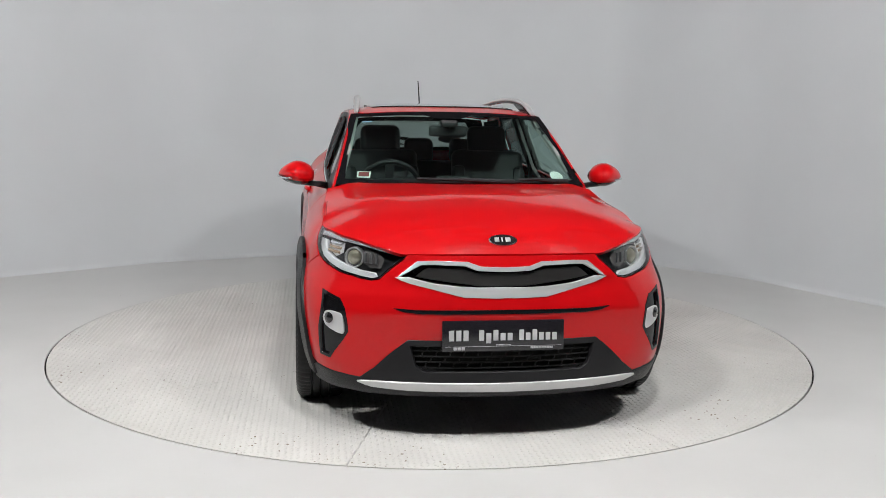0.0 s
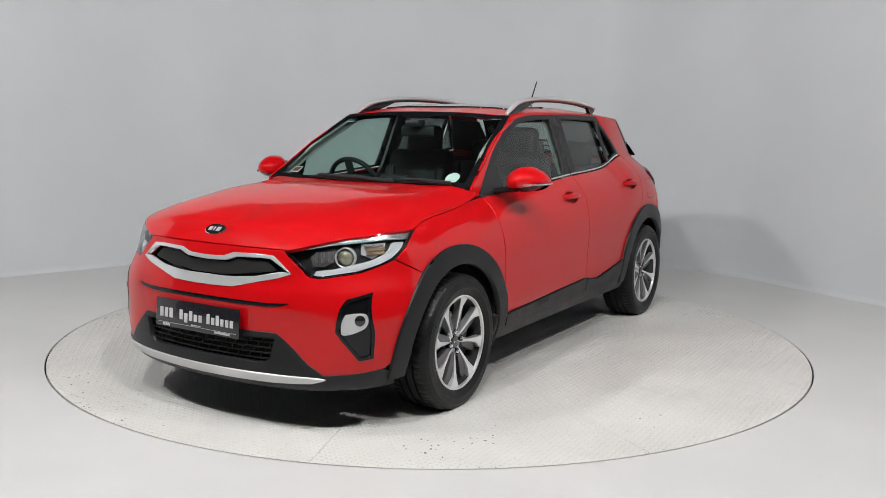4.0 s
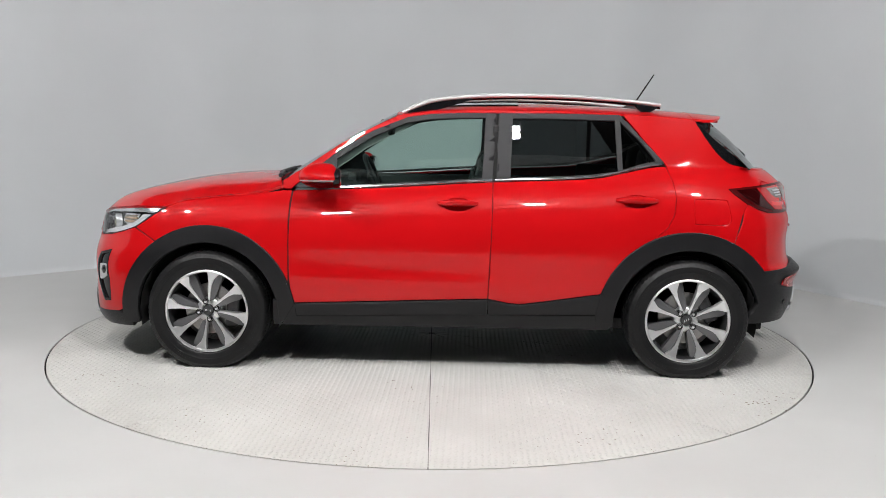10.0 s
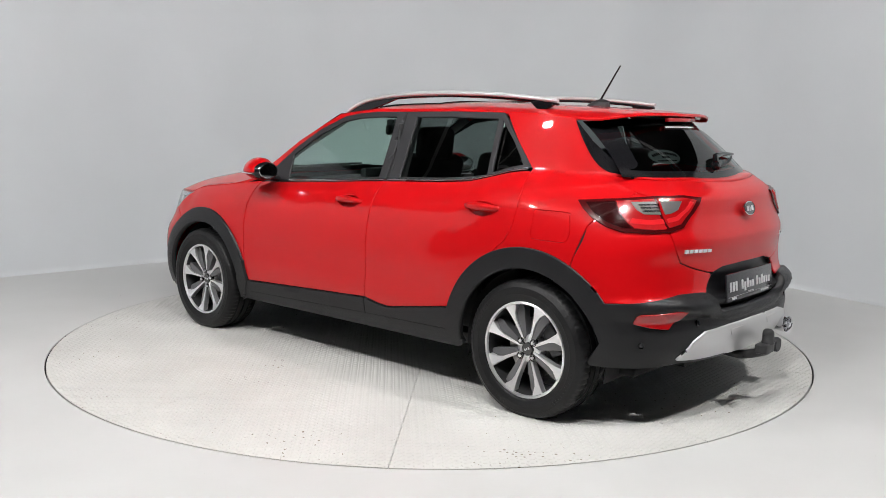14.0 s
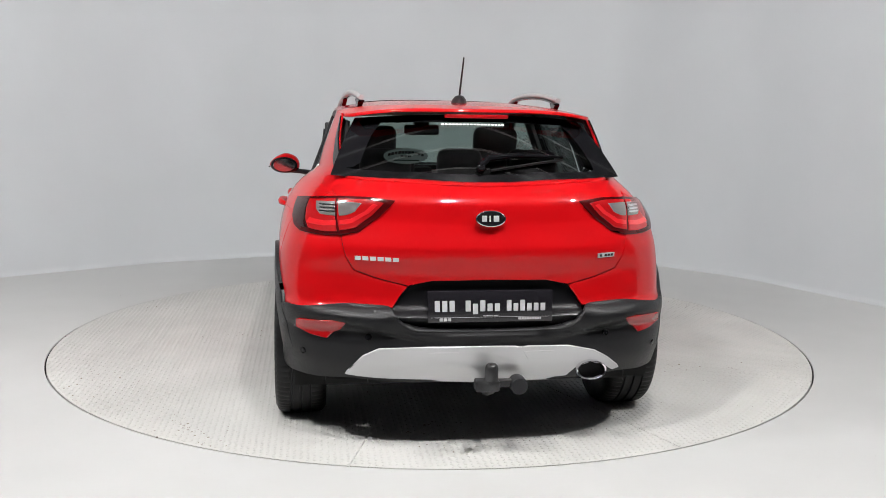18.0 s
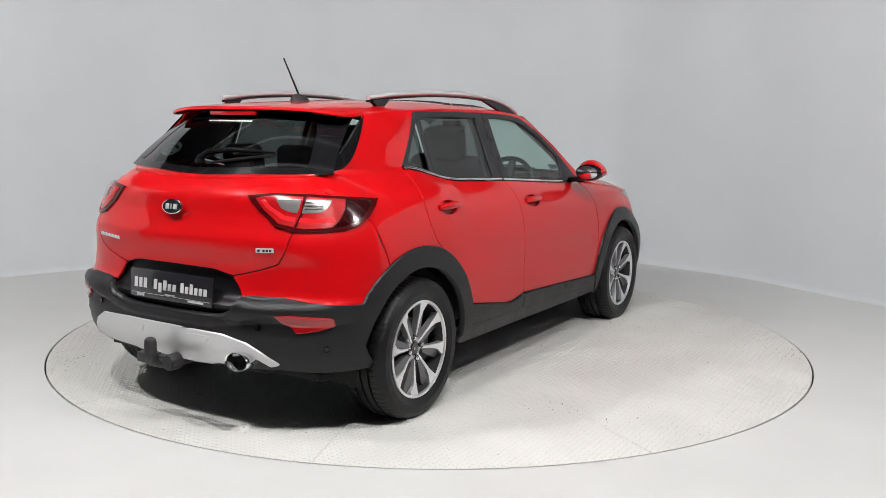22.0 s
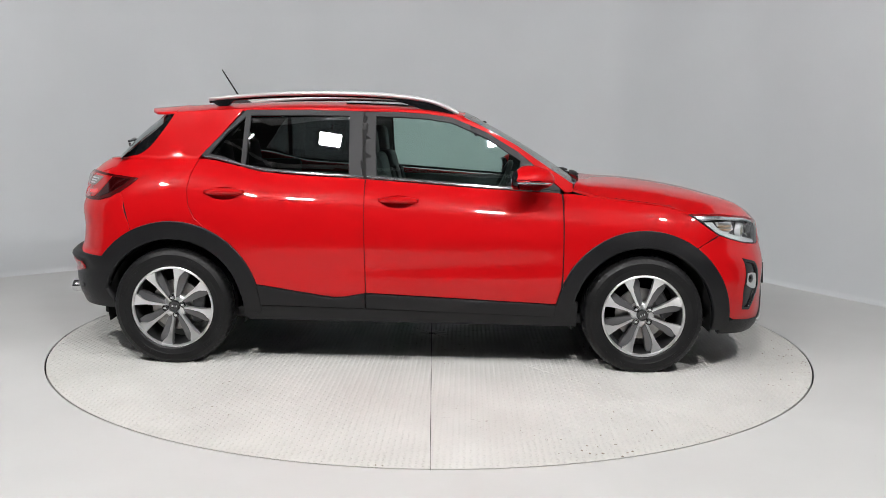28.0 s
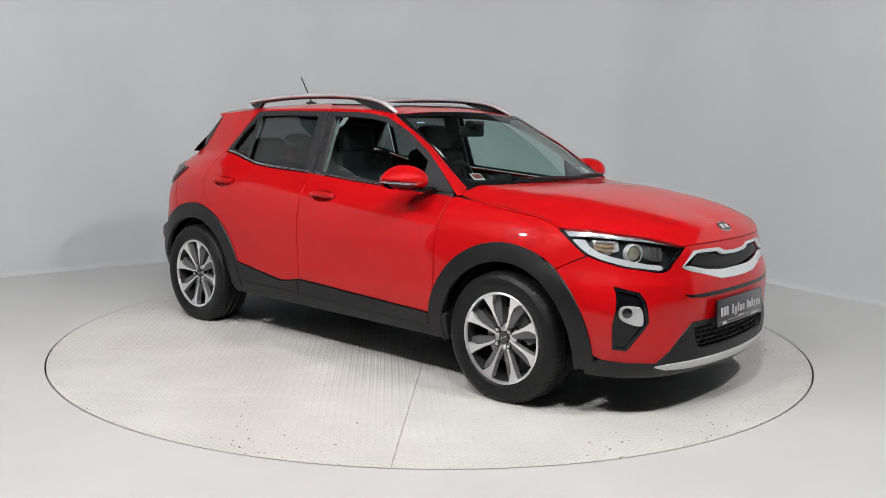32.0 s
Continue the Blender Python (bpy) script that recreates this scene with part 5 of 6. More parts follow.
    for y0, y1, lift in ((0.27, -0.33, 0.034), (0.58, 0.22, 0.030)):
        arm = [tuple(Vector([float(c) for c in windscreen(y / 0.69, b)]) + Vector((0.014, 0, lift))) for y, b in ((y0, 0.0), (y0 - 0.10, 0.012), ((y0 + y1) / 2, 0.03), (y1 + 0.08, 0.028))]
        w = single("wiper", bm_mesh(tube(arm, [0.012, 0.012, 0.009, 0.006], 8), True), SATIN_BLACK, car, "black wiper arm")
        bl = [tuple(Vector([float(c) for c in windscreen(y / 0.69, 0.022)]) + Vector((0.008, 0, lift - 0.012))) for y in np.linspace(y0 - 0.08, y1, 8)]
        part("wiper_blade", bm_mesh(tube(bl, 0.007, 6), True), RUBBER, w)


def build_rear(car):
    lamp = [(0.385, 1.046), (0.5, 1.053), (0.605, 1.056), ("x", -1.70, 1.052), ("x", -1.60, 1.044), ("x", -1.495, 1.034), ("x", -1.53, 1.004), ("x", -1.585, 0.966), ("x", -1.65, 0.935), ("x", -1.71, 0.918), (0.66, 0.912), (0.60, 0.911), (0.53, 0.924), (0.45, 0.985)]
    full = rear(lamp)
    base = patch(full, tail, (0.025, 0.025), lift=0.010, ret=0.014, out=(-1, 1, 0))
    L = pair("tail_light", base, LAMP_DARK, car, "red tail light with clear inset")
    inn = rear([(0.43, 1.036), (0.5, 1.042), (0.60, 1.044), (0.60, 0.928), (0.54, 0.938), (0.475, 0.99)])
    both("inner_red_lens", patch(inn, tail, (0.025, 0.02), lift=0.015, ret=0.006, out=(-1, 1, 0)), LAMP_RED, *L)
    out = rear([(0.614, 1.044), ("x", -1.74, 1.042), ("x", -1.655, 1.036), ("x", -1.68, 1.0), ("x", -1.72, 0.955), ("x", -1.75, 0.932), (0.66, 0.924), (0.614, 0.924)])
    both("outer_red_lens", patch(out, tail, (0.025, 0.02), lift=0.015, ret=0.006, out=(-1, 1, 0)), LAMP_RED, *L)
    dark = rear([("x", -1.648, 1.034), ("x", -1.535, 1.026), ("x", -1.58, 0.990), ("x", -1.64, 0.955), ("x", -1.71, 0.932), ("x", -1.74, 0.932), ("x", -1.712, 0.955), ("x", -1.672, 1.0)])
    both("outer_dark_lens", patch(dark, tail, (0.025, 0.02), lift=0.0145, ret=0.006, out=(-1, 1, 0)), LAMP_SMOKE, *L)
    for pts in ([(0.515, 1.030), (0.598, 1.033), (0.598, 0.984), (0.57, 0.988), (0.54, 1.0)], [(0.616, 1.033), (0.685, 1.032), (0.685, 1.005), (0.672, 0.988), (0.616, 0.984)]):
        both("clear_lens", patch(rear(pts), tail, (0.02, 0.015), lift=0.0185, ret=0.005, out=(-1, 1, 0)), REAR_CLEAR, *L)
    guide = rear([(0.598, 0.946), (0.55, 0.954), (0.485, 0.998), (0.452, 1.028), (0.468, 1.030), (0.50, 1.0), (0.556, 0.968), (0.598, 0.962)])
    both("light_guide", patch(guide, tail, (0.02, 0.015), lift=0.0175, ret=0.004, out=(-1, 1, 0)), LAMP_GUIDE, *L)
    guide = rear([(0.616, 0.946), (0.66, 0.944), ("x", -1.73, 0.950), ("x", -1.73, 0.968), (0.66, 0.960), (0.616, 0.962)])
    both("light_guide", patch(guide, tail, (0.02, 0.015), lift=0.0175, ret=0.004, out=(-1, 1, 0)), LAMP_GUIDE, *L)
    for z in (0.996, 1.008, 1.020):
        fin = rear([(0.616, z), (0.672, z), (0.672, z + 0.004), (0.616, z + 0.004)])
        both("lens_fin", patch(fin, tail, (0.02, 0.01), lift=0.0205, ret=0.003, out=(-1, 1, 0)), CHROME, *L)
    # plate recess
    rec = bend([(0.27, 0.540), (0.345, 0.555), (0.388, 0.585), (0.412, 0.622), (0.388, 0.660), (0.350, 0.698), (0.30, 0.728), (0.24, 0.741), (0, 0.744)], 4)
    rec = rec + [(-y, z) for y, z in reversed(rec[:-1])]
    single("plate_recess", patch(rear(rec), tail, (0.02, 0.02), lift=-0.024, ret=-0.022, out=(-1, 0, 0), round_=0.0), RECESS, car, "black oval recess for the plate")
    plate_at(car, (-1.972, 0.0, 0.640), (-1, 0, 0.10), "rear_plate")
    badge_at(car, (-1.947, 0.002, 0.992), (-1, 0, 0.22), "rear_badge")
    p, n = at(tail, a_of(tail, 0.825, y=0.46), 0.825, 0.002)
    single("model_letters", bm_mesh(facing(char_bars([6], 0.015, 0.024, 0.007, 0, 0.004), p, n)), SATIN_CHROME, car, "chrome letter bars")
    p, n = at(tail, a_of(tail, 0.832, y=-0.50), 0.832, 0.002)
    t = single("engine_badge", bm_mesh(facing(box(0.082, 0.004, 0.019, (0, 0, 0), 0.001), p, n)), SILVER, car, "small silver badge")
    part("badge_print", bm_mesh(facing(char_bars([1, 3], 0.010, 0.011, 0.004, 0.008, 0.001), p + n * 0.0026, n)), EMBLEM_BLACK, t)
    # lower bumper
    sk = rear([(0.588, 0.362), (0.52, 0.442), (0.457, 0.472), (0.262, 0.480), (0, 0.480), (-0.33, 0.474), (-0.45, 0.448), (-0.52, 0.41), (-0.575, 0.365), (-0.545, 0.358), (-0.50, 0.390), (-0.435, 0.408), (-0.37, 0.392), (-0.33, 0.352), (-0.28, 0.350), (-0.24, 0.338), (0.05, 0.336), (0.20, 0.342), (0.25, 0.352), (0.5, 0.358)])
    s = single("rear_skid_plate", patch(sk, tail, (0.015, 0.015), lift=0.026, ret=0.02, out=(-1, 0, 0), round_=0.005), SILVER, car, "satin silver skid plate")
    for y in (0.20, -0.20):
        q = rear([(y + 0.065, 0.462), (y - 0.065, 0.462), (y - 0.045, 0.432), (y + 0.045, 0.432)])
        part("skid_pad", patch(q, tail, (0.015, 0.015), lift=0.029, ret=0.003, out=(-1, 0, 0), round_=0.001), SILVER, s)
    rf = rear([(0.778, 0.572), (0.70, 0.580), (0.588, 0.584), (0.625, 0.540), (0.663, 0.502), (0.73, 0.514), (0.778, 0.533)])
    pair("rear_reflector", patch(rf, tail, (0.02, 0.015), lift=0.024, ret=0.006, out=(-1, 1, 0)), LAMP_RED, car, "red reflector")
    pr, _ = at(tail, a_of(tail, 0.40, y=0.66), 0.43, 0.018)
    # parking sensors
    for y, z in ((0.755, 0.44), (0.50, 0.515), (-0.50, 0.515), (-0.755, 0.44)):
        p, n = at(tail, a_of(tail, z, y=y), z, 0.018)
        single("parking_sensor", bm_mesh(facing(scaled(lathe([(0.0, 0.003), (0.0095, 0.002), (0.011, 0.0), (0.0135, 0.001), (0.014, -0.002)], 20), 1, 1, 1, True), p, n), True), GLOSS_BLACK, car)
    # exhaust
    ex = scaled(lathe([(0.052, 0.12), (0.062, 0.0), (0.067, -0.024), (0.064, -0.030), (0.058, -0.026), (0.054, -0.005), (0.048, 0.09)], 40, "X"), 1, 1, 0.62)
    for v in ex.verts:
        v.co += Vector((-1.985, -0.432, 0.374))
    e = single("exhaust_tip", bm_mesh(ex, True, 40), CHROME, car, "oval chrome exhaust tip")
    # flat black disc across the pipe: the bore's shade put into colour
    dk = scaled(lathe([(0.0, 0.02), (0.053, 0.02)], 32, "X"), 1, 1, 0.62)
    for v in dk.verts:
        v.co += Vector((-1.985, -0.432, 0.374))
    part("exhaust_bore", bm_mesh(dk), INNER, e)
    # tow bar
    tb = single("tow_bar", bm_mesh(tube(bend([(-1.80, 0.013, 0.28), (-1.95, 0.013, 0.285), (-2.05, 0.013, 0.315), (-2.085, 0.013, 0.335), (-2.085, 0.013, 0.36)], 4), 0.022, 10), True, 60), TOW_STEEL, car, "dark steel tow bar with ball and socket")
    ball = lathe([(0.030, -0.040), (0.030, -0.034), (0.0275, -0.030), (0.0270, 0.008), (0.024, 0.020), (0.016, 0.028), (0.0, 0.031)], 28, "Z")
    for v in ball.verts:
        v.co += Vector((-2.085, 0.013, 0.405))
    part("tow_ball", bm_mesh(ball, True, 60), TOW_STEEL, tb)
    part("tow_bracket", bm_mesh(join(box(0.06, 0.10, 0.046, (-2.078, 0.030, 0.344), 0.008), box(0.035, 0.12, 0.03, (-2.06, -0.03, 0.345), 0.005)), True), TOW_STEEL, tb)
    so = lathe([(0.0, -0.02), (0.032, -0.02), (0.036, -0.014), (0.036, 0.04), (0.0, 0.04)], 28, "X")
    for v in so.verts:
        v.co += Vector((-2.075, -0.103, 0.338))
    part("tow_socket", bm_mesh(so, True, 40), SATIN_BLACK, tb)
    # spoiler with stop lamp
    sp = [(-1.335, -0.985), (-1.352, 0), (-1.335, 0.985), (-1.40, 0.985), (-1.455, 0.95), (-1.50, 0.82), (-1.545, 0.58), (-1.575, 0.28), (-1.585, 0), (-1.575, -0.28), (-1.545, -0.58), (-1.50, -0.82), (-1.455, -0.95), (-1.40, -0.985)]
    spo = single("tailgate_spoiler", patch(sp, roof, (0.04, 0.08), out=(0, 0, 1), ret=0.014, lift=0.002, round_=0.004), RED, car)
    part("stop_lamp", bm_mesh(box(0.022, 0.28, 0.018, (-1.574, 0.0, 1.372), 0.004), True), LAMP_RED, spo)
    und = [(-1.36, -0.90), (-1.36, 0.90), (-1.43, 0.89), (-1.47, 0.78), (-1.535, 0.53), (-1.57, 0), (-1.535, -0.53), (-1.47, -0.78), (-1.43, -0.89)]
    part("spoiler_underside", patch(und, roof, (0.05, 0.1), out=(0, 0, -1), ret=0, lift=0.010), GLOSS_BLACK, spo)
    # wiper
    wp = [tuple(Vector([float(c) for c in backlight(a, b)]) + Vector((-0.022, 0, 0.012))) for a, b in ((0.03, 0.18), (-0.04, 0.28), (-0.25, 0.31), (-0.60, 0.28))]
    w = single("rear_wiper", bm_mesh(tube(wp, [0.016, 0.014, 0.011, 0.006], 8), True), GLOSS_BLACK, car, "black rear wiper")
    bl = [tuple(Vector([float(c) for c in backlight(a, 0.13 - 0.22 * a)]) + Vector((-0.010, 0, 0.005))) for a in np.linspace(-0.05, -0.60, 8)]
    part("wiper_blade", bm_mesh(tube(bl, 0.006, 6), True), RUBBER, w)
    piv = lathe([(0.018, 0.0), (0.018, 0.026), (0.014, 0.033), (0, 0.035)], 20)
    p = Vector([float(c) for c in backlight(0.02, 0.16)])
    part("wiper_pivot", bm_mesh(facing(scaled(piv, 1, 1, 1, True), p, (-1, 0, 0.5)), True, 40), GLOSS_BLACK, w)
    # window stickers
    q2 = [(0.535 + 0.155 * math.cos(t), 0.33 + 0.115 * math.sin(t)) for t in np.linspace(0, 2 * math.pi, 29)[:-1]]
    grey = mat("grey_sticker_film", (0.10, 0.115, 0.115), 0.6, spec=0.2)
    st = single("window_sticker", patch(q2, backlight, (0.03, 0.03), out=(-1, 0, 1), ret=0, lift=-0.004), grey, car, "grey oval dealer sticker")
    bars = [[(0.535 + dx - 0.009, 0.36 - 3 * dx * dx), (0.535 + dx + 0.009, 0.36 - 3 * dx * dx), (0.535 + dx + 0.009, 0.40 - 3 * dx * dx), (0.535 + dx - 0.009, 0.40 - 3 * dx * dx)] for dx in np.linspace(-0.115, 0.115, 11)] + [[(0.50, 0.305), (0.57, 0.305), (0.57, 0.335), (0.50, 0.335)], [(0.44, 0.255), (0.63, 0.255), (0.63, 0.270), (0.44, 0.270)]]
    for b in bars:
        part("sticker_bar", patch(b, backlight, (0.03, 0.03), out=(-1, 0, 1), ret=0, lift=-0.002), EMBLEM_BLACK, st)
    for i, u in enumerate(np.linspace(-0.245, 0.245, 18)):
        b = [(0.03 + u - 0.010, 0.800), (0.03 + u + 0.010, 0.800), (0.03 + u + 0.010, 0.826), (0.03 + u - 0.010, 0.826)]
        single("sticker_bar", patch(b, backlight, (0.03, 0.03), out=(-1, 0, 1), ret=0, lift=0.006), WHITE_PAPER, car)


def build_flanks(car):
    for sgn in (1, -1):
        door = find(car, "front_door", sgn)
        # door mirror
        bm = bmesh.new()
        bmesh.ops.create_uvsphere(bm, u_segments=36, v_segments=24, radius=1)
        for v in bm.verts:
            x, y, z = v.co
            k = 1 - 0.22 * max(0, y)
            fx = 0.125 * x * k if x > 0 else 0.085 * math.copysign(abs(x) ** 0.5, x)
            v.co = Vector((fx + 0.655 - 0.03 * y, 0.885 + 0.098 * y, 1.062 + (0.075 if z > 0 else 0.055) * z * k + 0.010 * y * (1 if z < 0 else -0.4)))
        up, lo = bm, bm.copy()
        for b, keep_top in ((up, True), (lo, False)):
            r = bmesh.ops.bisect_plane(b, geom=b.verts[:] + b.edges[:] + b.faces[:], plane_co=(0.65, 0.89, 1.045), plane_no=(0.10, -0.06, 1), clear_inner=keep_top, clear_outer=not keep_top)
        shells = []
        for b in (up, lo):
            me = bm_mesh(b, True, 70)
            shells.append(me if sgn > 0 else mirrored(me))
        m = part("door_mirror", shells[0], RED, door, "red door mirror with black base")
        part("mirror_base", shells[1], GLOSS_BLACK, m)
        def add(name, bm2, mt, smooth=True):
            me = bm_mesh(bm2, smooth, 50)
            part(name, me if sgn > 0 else mirrored(me), mt, m)
        add("mirror_stalk", join(tube([(0.70, 0.715, 1.005), (0.69, 0.78, 1.015), (0.675, 0.86, 1.025)], [0.032, 0.026, 0.030], 10, 0.6)), BLACK_TRIM)
        fr = scaled(lathe([(0.0, 0.004), (0.076, 0.004), (0.086, -0.004), (0.088, -0.03)], 36), 1, 1, 0.60, True)
        add("mirror_frame", facing(fr, (0.566, 0.885, 1.062), (-1, -0.15, 0)), GLOSS_BLACK)
        gl = scaled(lathe([(0.0, 0.006), (0.072, 0.006), (0.074, 0.003)], 36), 1, 1, 0.58, True)
        add("mirror_glass", facing(gl, (0.566, 0.885, 1.062), (-1, -0.15, 0)), CHROME)
        path = [(0.655 - 0.03 * y + 0.124 * c, 0.885 + 0.099 * y, 1.045 + 0.006 * y) for y, c in ((0.2, 0.93), (0.5, 0.82), (0.75, 0.60), (0.92, 0.35), (1.0, 0.05), (0.99, -0.35))]
        add("mirror_indicator", tube(path, 0.0065, 8, 0.8), LAMP_CLEAR)
    # roof rails
    for sgn in (1, -1):
        pts = bend([(0.262, 0.538, 1.392), (0.20, 0.532, 1.425), (0.09, 0.522, 1.463), (-0.10, 0.512, 1.487), (-0.35, 0.505, 1.497), (-0.62, 0.500, 1.495), (-0.90, 0.492, 1.481), (-1.17, 0.478, 1.455)], 5)
        pts = [(x, y * sgn, z) for x, y, z in pts]
        rad = [0.010 + 0.008 * min(1, k / 5) - 0.004 * max(0, (k - 24) / 11) for k in range(len(pts))]
        r = single("roof_rail", bm_mesh(tube(pts, rad, 12, 0.75), True, 50), SILVER, car, "satin silver roof rail on black feet")
        part("rail_underside", bm_mesh(tube([(x, y * 0.985, z - 0.017) for x, y, z in pts[3:]], 0.009, 8, 0.7), True, 50), GLOSS_BLACK, r)
        for x0, x1 in ((0.235, -0.12), (-1.02, -1.15)):
            xs = np.linspace(x0, x1, 10)
            px = [p[0] for p in pts][::-1]
            zt = [float(np.interp(x, px, [p[2] for p in pts][::-1])) - 0.014 for x in xs]
            yy = [float(np.interp(x, px, [p[1] for p in pts][::-1])) for x in xs]
            verts, faces = [], []
            for i, (x, y, z) in enumerate(zip(xs, yy, zt)):
                zr = float(roof(x, y / float(roof(x, 1.0)[1]))[2]) - 0.004
                zl = zr
                if x0 > 0.1 and i > 4:
                    zl = zr + (z - 0.006 - zr) * (i - 4) / 5
                if x0 < -0.7 and i > 6:
                    zl = zr + (z - 0.008 - zr) * (i - 6) / 3
                if x0 < -0.7 and i < 3:
                    zl = zr + (z - 0.006 - zr) * (3 - i) / 3
                for w, zz in ((0.009, z), (0.012, zl), (-0.012, zl), (-0.009, z)):
                    verts.append((x, y + w, zz))
            for i in range(9):
                for k in range(4):
                    faces.append((i * 4 + k, i * 4 + (k + 1) % 4, i * 4 + 4 + (k + 1) % 4, i * 4 + 4 + k))
            bm = bmesh.new()
            vs = [bm.verts.new(v) for v in verts]
            for f in faces:
                bm.faces.new([vs[i] for i in f])
            bm.faces.new(vs[:4])
            bm.faces.new(vs[-4:])
            part("rail_foot", bm_mesh(bm), GLOSS_BLACK, r)
    # sunroof pane, roof antenna
    so = bend([(0.08, -0.72), (0.10, 0), (0.08, 0.72), (0.04, 0.76), (-0.34, 0.76), (-0.38, 0.72), (-0.385, 0), (-0.38, -0.72), (-0.34, -0.76), (0.04, -0.76), (0.08, -0.72)], 3)[:-1]
    single("sunroof", patch(so, roof, (0.05, 0.07), out=(0, 0, 1), lift=0.007, ret=0.007), EMBLEM_BLACK, car, "dark glass sunroof panel")
    fin = bmesh.new()
    rows = []
    for k in range(9):
        u = k / 8
        x, w, h = -1.035 - 0.13 * u, 0.040 * math.sin(math.pi * (0.12 + 0.8 * u)), 0.044 * math.sin(math.pi * (0.1 + 0.62 * u))
        rows.append([fin.verts.new((x, w * c, 1.432 + h * s)) for c, s in ((1, 0), (0.85, 0.5), (0.5, 0.9), (0, 1), (-0.5, 0.9), (-0.85, 0.5), (-1, 0))])
    for a, b in zip(rows, rows[1:]):
        for i in range(6):
            fin.faces.new((a[i], a[i + 1], b[i + 1], b[i]))
    fin.faces.new(rows[0])
    fin.faces.new(rows[-1])
    an = single("roof_antenna", bm_mesh(fin, True, 60), SATIN_BLACK, car, "short black whip antenna")
    rod = [(-1.105 - 0.117 * u, 0, 1.462 + 0.184 * u) for u in np.linspace(0, 1, 24)]
    part("antenna_whip", bm_mesh(tube(rod, [0.0052 - 0.0018 * k / 23 + 0.0008 * (k % 2) for k in range(24)], 8), True), RUBBER, an)


def build_cabin(car):
    S = lambda name, bm, mt, label="", smooth=True: single(name, bm_mesh(bm, smooth, 40), mt, car, label)
    # tub, with unseen black boxes added to block see-through and stray light
    S("engine_bay", box(0.75, 0.78, 0.45, (1.50, 0, 0.52), 0.03), INNER)
    S("front_crash_beam", box(0.06, 0.9, 0.18, (1.90, 0, 0.60), 0.02), INNER)
    S("boot_tub", join(box(0.55, 0.78, 0.35, (-1.52, 0, 0.50), 0.03)), INNER)
    S("floor_pan", box(2.2, 1.44, 0.06, (0.0, 0, 0.29), 0.01), CABIN)
    for s in (1, -1):
        S("door_card", box(1.72, 0.05, 0.66, (-0.02, 0.685 * s, 0.67), 0.02), CABIN)
        S("boot_side", box(0.66, 0.05, 0.42, (-1.17, 0.60 * s, 0.88), 0.02), CABIN)
        pl = patch([(-0.20, 1.03), (-0.205, 1.39), (-0.33, 1.39), (-0.335, 1.03)], side, (0.05, 0.05), lift=-0.035, ret=0.02)
        single("pillar_trim", pl if s > 0 else mirrored(pl), HEADLINER, car, "light grey pillar trim")
        pl = patch([(0.83, 1.03), (0.60, 1.185), (0.25, 1.36), (0.28, 1.385), (0.64, 1.21), (0.88, 1.04)], side, (0.05, 0.03), lift=-0.03, ret=0.02)
        single("pillar_trim", pl if s > 0 else mirrored(pl), HEADLINER, car, "light grey pillar trim")
        pl = patch([(-1.10, 1.17), (-0.93, 1.375), (-1.33, 1.36), (-1.60, 1.15)], side, (0.05, 0.05), lift=-0.03, ret=0.02)
        single("pillar_trim", pl if s > 0 else mirrored(pl), CABIN, car)
        S("seat_belt", tube([(-0.255, 0.63 * s, 1.30), (-0.24, 0.655 * s, 1.05), (-0.20, 0.66 * s, 0.75)], 0.022, 6, 0.15), CABIN, "black seat belt")
        S("belt_anchor", box(0.03, 0.03, 0.07, (-0.255, 0.618 * s, 1.30), 0.008), CABIN)
    single("headliner", patch([(0.27, -0.86), (0.27, 0.86), (-1.25, 0.86), (-1.25, -0.86)], roof, (0.08, 0.1), out=(0, 0, -1), lift=0.03, ret=0), HEADLINER, car)
    S("dashboard", join(box(0.34, 1.24, 0.16, (0.72, 0, 0.915), 0.05, 3), box(0.14, 0.90, 0.10, (0.90, 0, 0.92), 0.04, 3), box(0.20, 1.30, 0.30, (0.72, 0, 0.72), 0.05, 3), box(0.06, 0.20, 0.12, (0.60, 0.0, 0.98), 0.02), box(0.16, 0.30, 0.06, (0.66, -0.36, 1.0), 0.025)), CABIN, "black dashboard")
    S("parcel_shelf", box(0.50, 1.05, 0.03, (-1.38, 0, 1.02), 0.01), CABIN)
    S("centre_console", box(0.75, 0.20, 0.25, (0.15, 0, 0.52), 0.04), CABIN)
    # steering wheel, on the right-hand side
    m = Matrix.Translation((0.50, -0.36, 0.955)) @ pose(0, 0, 0, 0, -66, 0)
    ring = tube([(0.18 * math.cos(a), 0.18 * math.sin(a), 0) for a in np.linspace(0, 2 * math.pi, 40)[:-1]], 0.015, 8, 1, True)
    bmesh.ops.transform(ring, matrix=m, verts=ring.verts)
    sw = S("steering_wheel", ring, LEATHER, "black leather steering wheel")
    hubm = join(box(0.13, 0.15, 0.05, (0, 0, -0.02), 0.025), box(0.04, 0.32, 0.018, (0, 0, -0.005), 0.006), box(0.16, 0.05, 0.018, (0.09, 0, -0.005), 0.006))
    bmesh.ops.transform(hubm, matrix=m, verts=hubm.verts)
    part("wheel_boss", bm_mesh(hubm, True), CABIN, sw)
